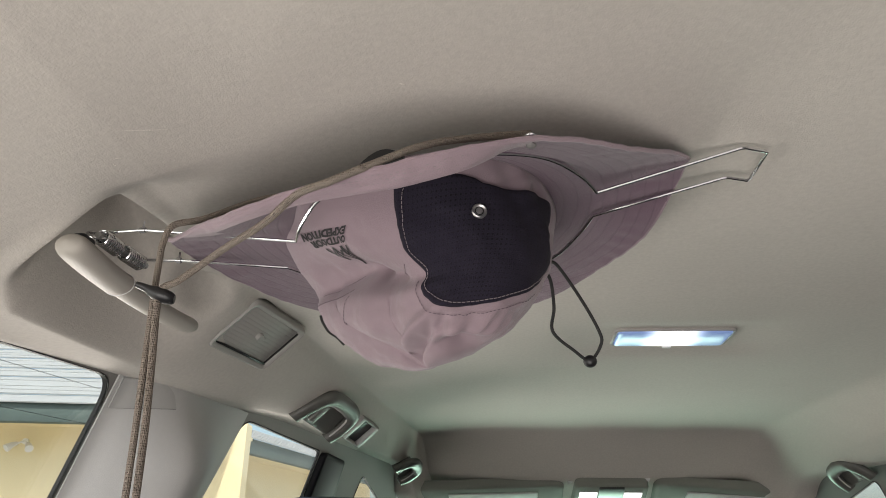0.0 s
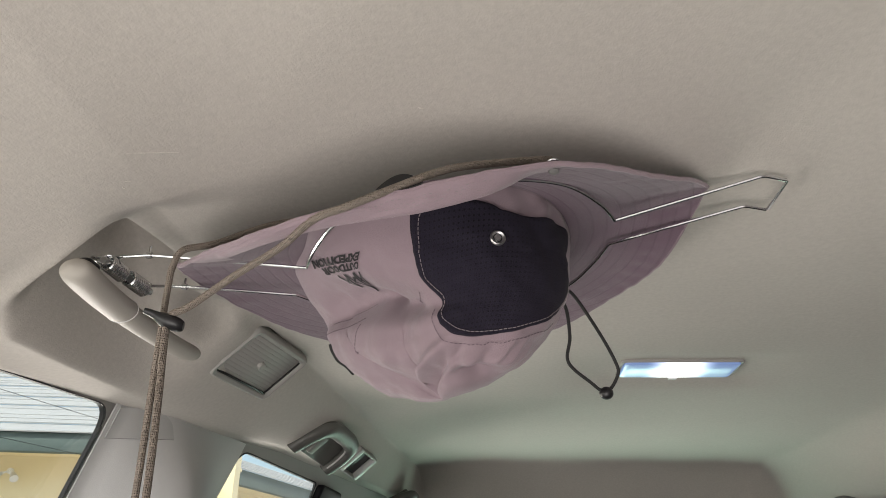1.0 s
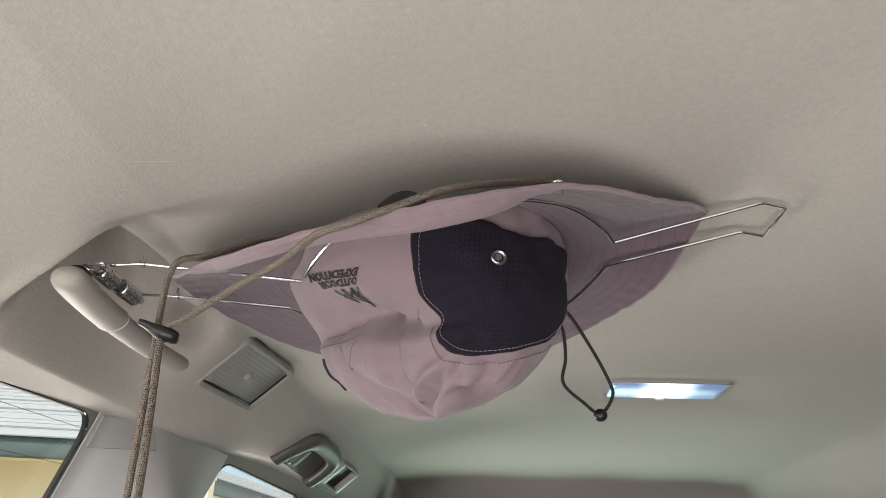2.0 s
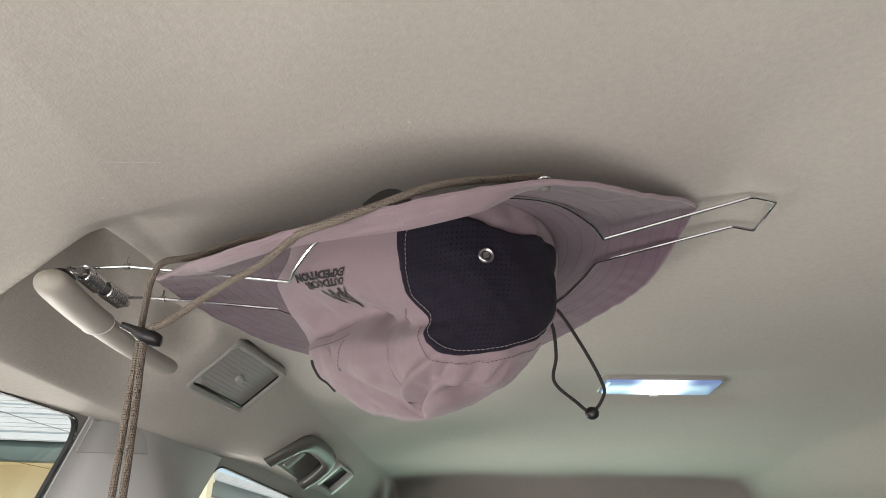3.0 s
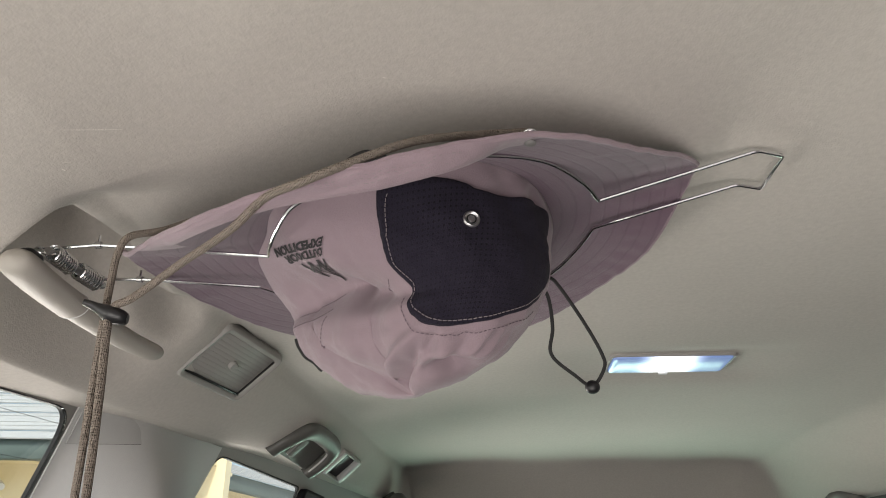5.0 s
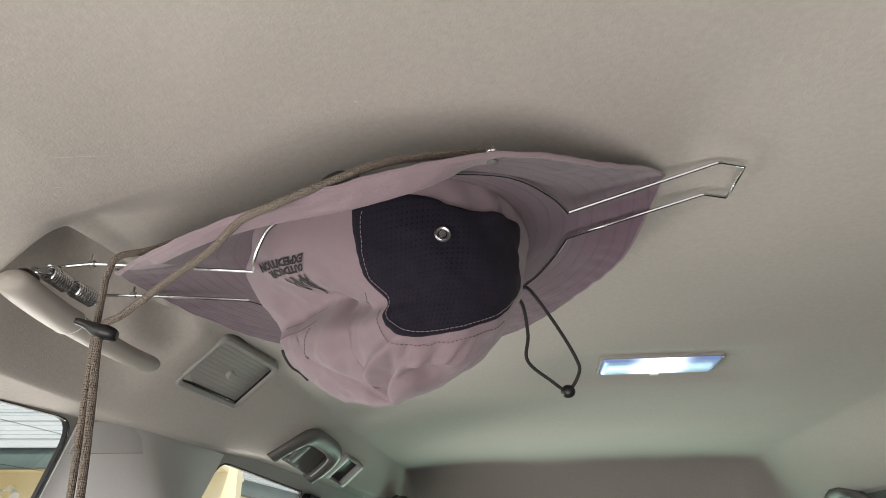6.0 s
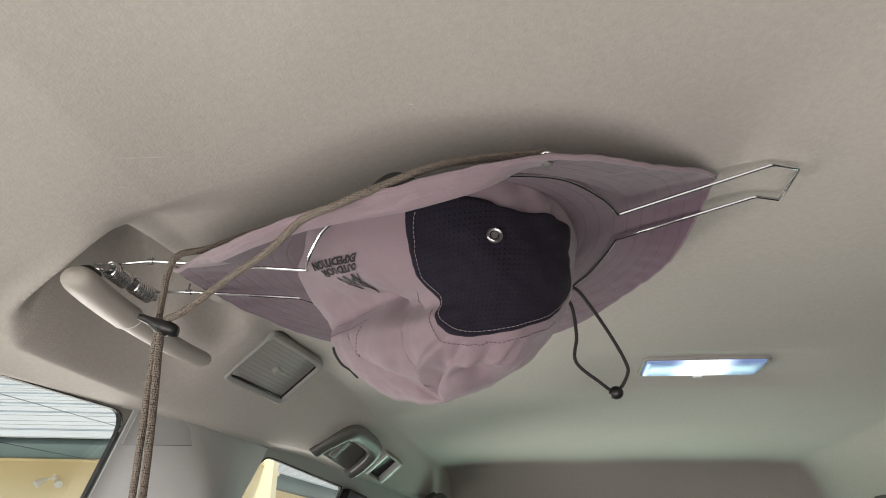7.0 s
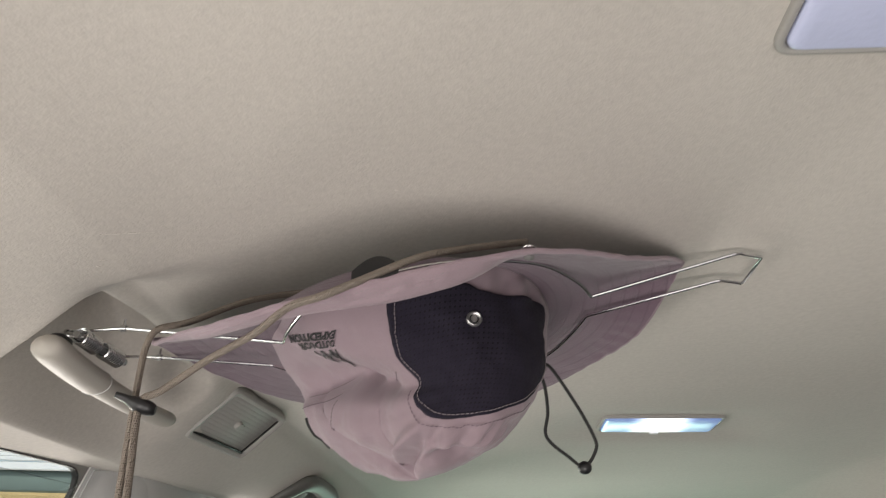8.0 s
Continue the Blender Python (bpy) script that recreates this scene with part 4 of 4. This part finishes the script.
def chin_cord():
    cord("chin_cord", [(-0.200, 0.420, 1.646), (-0.236, 0.398, 1.631), (-0.263, 0.384, 1.6190), (-0.293, 0.372, 1.600), (-0.315, 0.371, 1.590), (-0.336, 0.382, 1.588), (-0.360, 0.402, 1.580), (-0.394, 0.425, 1.572), (-0.424, 0.436, 1.5565), (-0.437, 0.440, 1.552), (-0.4395, 0.442, 1.54), (-0.4390, 0.447, 1.50), (-0.4385, 0.452, 1.44), (-0.4385, 0.456, 1.30)], 0.0028, CORD, hat, "taupe woven chin cord")
    cord("chin_cord", [(-0.34, 0.50, 1.650), (-0.39, 0.480, 1.634), (-0.425, 0.462, 1.611), (-0.441, 0.450, 1.601), (-0.446, 0.449, 1.588), (-0.4465, 0.449, 1.575), (-0.4455, 0.447, 1.56), (-0.4445, 0.446, 1.54), (-0.4455, 0.450, 1.50), (-0.4465, 0.455, 1.44), (-0.447, 0.459, 1.30)], 0.0028, CORD, hat, "taupe woven chin cord")
    bm = bmesh.new()
    tube(bm, smooth_path([(-0.452, 0.434, 1.5535), (-0.447, 0.437, 1.552), (-0.440, 0.441, 1.549), (-0.433, 0.444, 1.547), (-0.430, 0.445, 1.5465)], 6), 0.0060, 14, flat=0.75, taper=lambda t: (0.45 + 0.65 * math.sin(math.pi * min(1, 0.12 + 0.80 * t)) ** 1.0) * (0.55 if t < 0.25 else 0.55 + 0.45 * step(0.25, 0.55, t)))
    part("cord_lock", bm, BLACK, hat, "black plastic cord lock")


chin_cord()


def draw_cord():
    loop = [(-0.186, 0.545, 1.604), (-0.178, 0.555, 1.607), (-0.159, 0.57, 1.583), (-0.146, 0.578, 1.560), (-0.1445, 0.582, 1.550), (-0.153, 0.588, 1.539), (-0.166, 0.580, 1.545), (-0.182, 0.572, 1.558), (-0.181, 0.56, 1.574), (-0.184, 0.548, 1.593), (-0.192, 0.54, 1.600)]
    elastic = cord("draw_cord", loop, 0.0013, CORD_BLACK, hat, "thin black elastic draw cord", flat=1.0)
    bm = bmesh.new()
    bmesh.ops.create_uvsphere(bm, u_segments=20, v_segments=14, radius=0.0054)
    bmesh.ops.scale(bm, vec=(1, 1, 0.92), verts=bm.verts)
    bmesh.ops.translate(bm, vec=(-0.153, 0.588, 1.538), verts=bm.verts)
    part("cord_stop", bm, BLACK, elastic, "round black cord stop")


draw_cord()
for r in (0.90, 0.935):
    stitches("stitching", [brim_point(radians(-60 + k), r) - Vector((0, 0, 0.0011)) for k in range(222)], 0.0034, 0.66, PURPLE_THREAD, "purple thread along the hem")


for r in (0.70, 0.78, 0.86):
    row = [brim_point(radians(-112 + 0.5 * k), r) + Vector((0, -0.0014, -0.0008)) for k in range(100)]
    stitches("stitching", row, 0.0036, 0.5, THREAD, "thread rows on the turned edge")


def rivet():
    for z, r, mat in ((1.6295, 0.0042, STEEL), (1.6235, 0.0032, TRIM_DARK)):
        bm = bmesh.new()
        bmesh.ops.create_uvsphere(bm, u_segments=16, v_segments=10, radius=r)
        bmesh.ops.scale(bm, vec=(1, 1, 0.45), verts=bm.verts)
        bmesh.ops.translate(bm, vec=(-0.2, 0.396, z), verts=bm.verts)
        part("rivet", bm, mat, hat, "small press stud on the brim")


rivet()


def hat_tab():
    bm = bmesh.new()
    rows = [[Vector((-0.309 + 0.030 * i / 10, 0.424 - 0.008 * i / 10, 1.6125 + (0.012 + 0.012 * math.sin(math.pi * (0.1 + 0.75 * i / 10))) * j / 4)) for i in range(11)] for j in range(5)]
    sheet(bm, rows)
    thick(bm, 0.002)
    part("tab", bm, BLACK, hat, "black cloth tab behind the brim")


hat_tab()
bm = bmesh.new()
tube(bm, [crown(radians(170 - 20 * k / 16), 0.275 + 0.135 * k / 16, 0.0008) for k in range(17)], 0.0012, 8, flat=0.5)
part("binding", bm, CORD_BLACK, hat, "black binding tape on the crown seam")


# ---- the wire hanger ----
hanger = thing("hat_hanger", pose(-0.53, 0.54, 1.62), "bent steel wire hat hanger sprung onto the grab handle", "hat hanger")
NEAR_WIRE = [(-0.536, 0.516, 1.625), (-0.499, 0.516, 1.627), (-0.44, 0.515, 1.621), (-0.375, 0.514, 1.614)]
NEAR_ARC = [(-0.375, 0.514, 1.614), (-0.3650, 0.4860, 1.6110), (-0.3510, 0.4570, 1.6100), (-0.3385, 0.4355, 1.6095), (-0.326, 0.427, 1.6120), (-0.31, 0.425, 1.619), (-0.27, 0.424, 1.631), (-0.23, 0.434, 1.640), (-0.19, 0.453, 1.646), (-0.163, 0.480, 1.645), (-0.150, 0.500, 1.641)]
TIP = [(-0.150, 0.500, 1.642), (-0.049, 0.4887, 1.6685), (-0.045, 0.489, 1.6690), (-0.029, 0.4955, 1.6690), (-0.028, 0.4970, 1.6690), (-0.0300, 0.5345, 1.6668), (-0.0315, 0.5362, 1.6665), (-0.0475, 0.5298, 1.6663), (-0.0515, 0.5298, 1.6658), (-0.147, 0.559, 1.650)]
FAR_ARC = [(-0.147, 0.559, 1.650), (-0.158, 0.580, 1.642), (-0.178, 0.605, 1.632), (-0.22, 0.655, 1.628), (-0.28, 0.672, 1.622), (-0.34, 0.652, 1.618), (-0.375, 0.61, 1.617), (-0.40, 0.578, 1.617)]
FAR_WIRE = [(-0.40, 0.578, 1.617), (-0.45, 0.571, 1.619), (-0.491, 0.567, 1.621), (-0.536, 0.563, 1.621)]
bm = bmesh.new()
wire_path = [Vector(p) for p in NEAR_WIRE[:-1]] + smooth_path(NEAR_ARC, 8)[:-1] + [Vector(p) for p in TIP[:-1]] + smooth_path(FAR_ARC, 8)[:-1] + [Vector(p) for p in FAR_WIRE]
tube(bm, wire_path, 0.00130, 8)
part("wire", bm, STEEL, hanger, "bent polished wire")
for x, y, z in ((-0.499, 0.516, 1.627), (-0.491, 0.567, 1.621)):
    bm = bmesh.new()
    tube(bm, [Vector((x - 0.002, y, z)), Vector((x + 0.002, y, z))], 0.0026, 10)
    tube(bm, [Vector((x, y, z)), Vector((x + 0.0005, y - 0.001, z + 0.007))], 0.0009, 6)
    part("stop", bm, STEEL, hanger, "small crimped wire stop")


def spring(c, axis, radius, length, turns):
    bm = bmesh.new()
    axis = Vector(axis).normalized()
    u = axis.orthogonal().normalized()
    w = axis.cross(u)
    n = turns * 12
    tube(bm, [Vector(c) + axis * length * (k / n - 0.5) + radius * (math.cos(k * math.pi / 6) * u + math.sin(k * math.pi / 6) * w) for k in range(n + 1)], 0.0009, 5)
    part("spring", bm, STEEL, hanger, "coiled steel spring")


spring((-0.5275, 0.5215, 1.6190), (0.02, 1.0, -0.02), 0.0062, 0.025, 9)
spring((-0.5245, 0.5530, 1.6185), (0.10, 1.0, -0.02), 0.0062, 0.025, 9)
bm = bmesh.new()
tube(bm, smooth_path([(-0.5285, 0.505, 1.619), (-0.527, 0.522, 1.619), (-0.526, 0.538, 1.6188), (-0.5235, 0.555, 1.6183), (-0.5215, 0.571, 1.618)], 4), 0.0030, 8)
part("core", bm, STUD, hanger, "steel rod through the springs")
for loop in ([(-0.536, 0.516, 1.625), (-0.540, 0.511, 1.624), (-0.537, 0.506, 1.620), (-0.530, 0.506, 1.617), (-0.525, 0.510, 1.618)],
             [(-0.536, 0.563, 1.621), (-0.533, 0.571, 1.620), (-0.526, 0.574, 1.618), (-0.520, 0.569, 1.616)]):
    bm = bmesh.new()
    tube(bm, smooth_path(loop, 6), 0.0012, 8)
    part("hook", bm, STEEL, hanger, "bent wire end hooked to the spring")


# ---- outside ----
def house(m, length, depth, wall_high, courses, hip):
    top = thing("house", m, "yellow rendered house with a pale metal roof", "house", "houses beside the yard")
    bm = bmesh.new()
    box(bm, (-length, 0, 0), (0, depth, wall_high))
    bm.transform(m)
    part("wall", bm, WALL_YELLOW, top, "pale yellow render", smooth=False)
    over = 0.62 if hip else -0.1
    runs = [((-length - 0.6, -0.62, wall_high - 0.14), (over, -0.5, wall_high + 0.07))]
    if hip:
        runs.append(((0.5, -0.5, wall_high - 0.14), (0.62, depth + 0.6, wall_high + 0.07)))
    for lo, hi in runs:
        bm = bmesh.new()
        box(bm, lo, hi, 0.02)
        bm.transform(m)
        part("gutter", bm, GUTTER, top, "weathered teal gutter board")
    bm = bmesh.new()
    box(bm, (-length - 0.6, -0.5, wall_high - 0.10), (over - 0.12 * hip, depth + 0.6, wall_high - 0.06))
    bm.transform(m)
    part("soffit", bm, WALL_YELLOW, top, smooth=False)
    pitch, run = 0.38, 0.22
    for k in range(courses):
        d0, d1 = -0.66 + k * run, -0.66 + (k + 1) * run + 0.03
        z0, z1 = wall_high + 0.04 + (d0 + 0.66) * pitch, wall_high + 0.04 + (d1 + 0.66) * pitch - 0.010
        r0, r1 = (0.66 - k * run, 0.66 - (k + 1) * run - 0.03) if hip else (-0.09 - 0.22 * (d0 + 0.66), -0.09 - 0.22 * (d1 + 0.66))
        bm = bmesh.new()
        sheet(bm, [[(-length - 0.8, d0, z0 + 0.02), (r0, d0, z0 + 0.02)], [(-length - 0.8, d1, z1 + 0.02), (r1, d1, z1 + 0.02)]])
        thick(bm, 0.014)
        bm.transform(m)
        part("roof_sheet", bm, ROOF, top, smooth=False)
        if hip:
            bm = bmesh.new()
            sheet(bm, [[(r0, d0, z0 + 0.02), (r0, depth + 0.8, z0 + 0.02)], [(r1, d1, z1 + 0.02), (r1, depth + 0.8, z1 + 0.02)]])
            thick(bm, 0.014)
            bm.transform(m)
            part("roof_sheet", bm, ROOF, top, smooth=False)
    return top


def floodlight(m):
    """A twin lamp on a bracket under the eaves."""
    top = thing("floodlight", m, "white twin floodlight fixed to the yellow wall under the eaves", "floodlight")
    bm = bmesh.new()
    tube(bm, [Vector((0, 0.02, 0)), Vector((0, -0.05, 0))], 0.045, 14)
    bm.transform(m)
    part("base", bm, WHITE, top)
    for k in (-1, 1):
        bm = bmesh.new()
        tube(bm, [Vector((0, -0.05, 0)), Vector((0.09 * k, -0.12, -0.05))], 0.015, 8)
        bm.transform(m)
        part("arm", bm, WHITE, top)
        bm = bmesh.new()
        tube(bm, [Vector((0.08 * k, -0.10, -0.04)), Vector((0.12 * k, -0.16, -0.07)), Vector((0.17 * k, -0.22, -0.13))], 0.06, 14, taper=lambda u: 0.45 + 0.55 * u)
        bm.transform(m)
        part("lamp_head", bm, TRIM_LIGHT, top)


def outside():
    bm = bmesh.new()
    box(bm, (-2000, -2000, -0.35), (2000, 2000, 0.0))
    tagged(part("ground", bm, GROUND), "pale concrete yard round the car", "ground", kind="structure")
    front = Matrix.Translation((-3.3, 8.6, 0)) @ pose(0, 0, 0, 0, 0, 8)
    house(front, 12, 0.3, 2.72, 22, False)
    house(Matrix.Translation((-3.5, 17.6, 0)) @ pose(0, 0, 0, 0, 0, 82), 7.4, 6, 2.72, 6, False)
    floodlight(front @ Matrix.Translation((-2.46, 0, 2.45)) @ Matrix.Scale(0.75, 4))


outside()
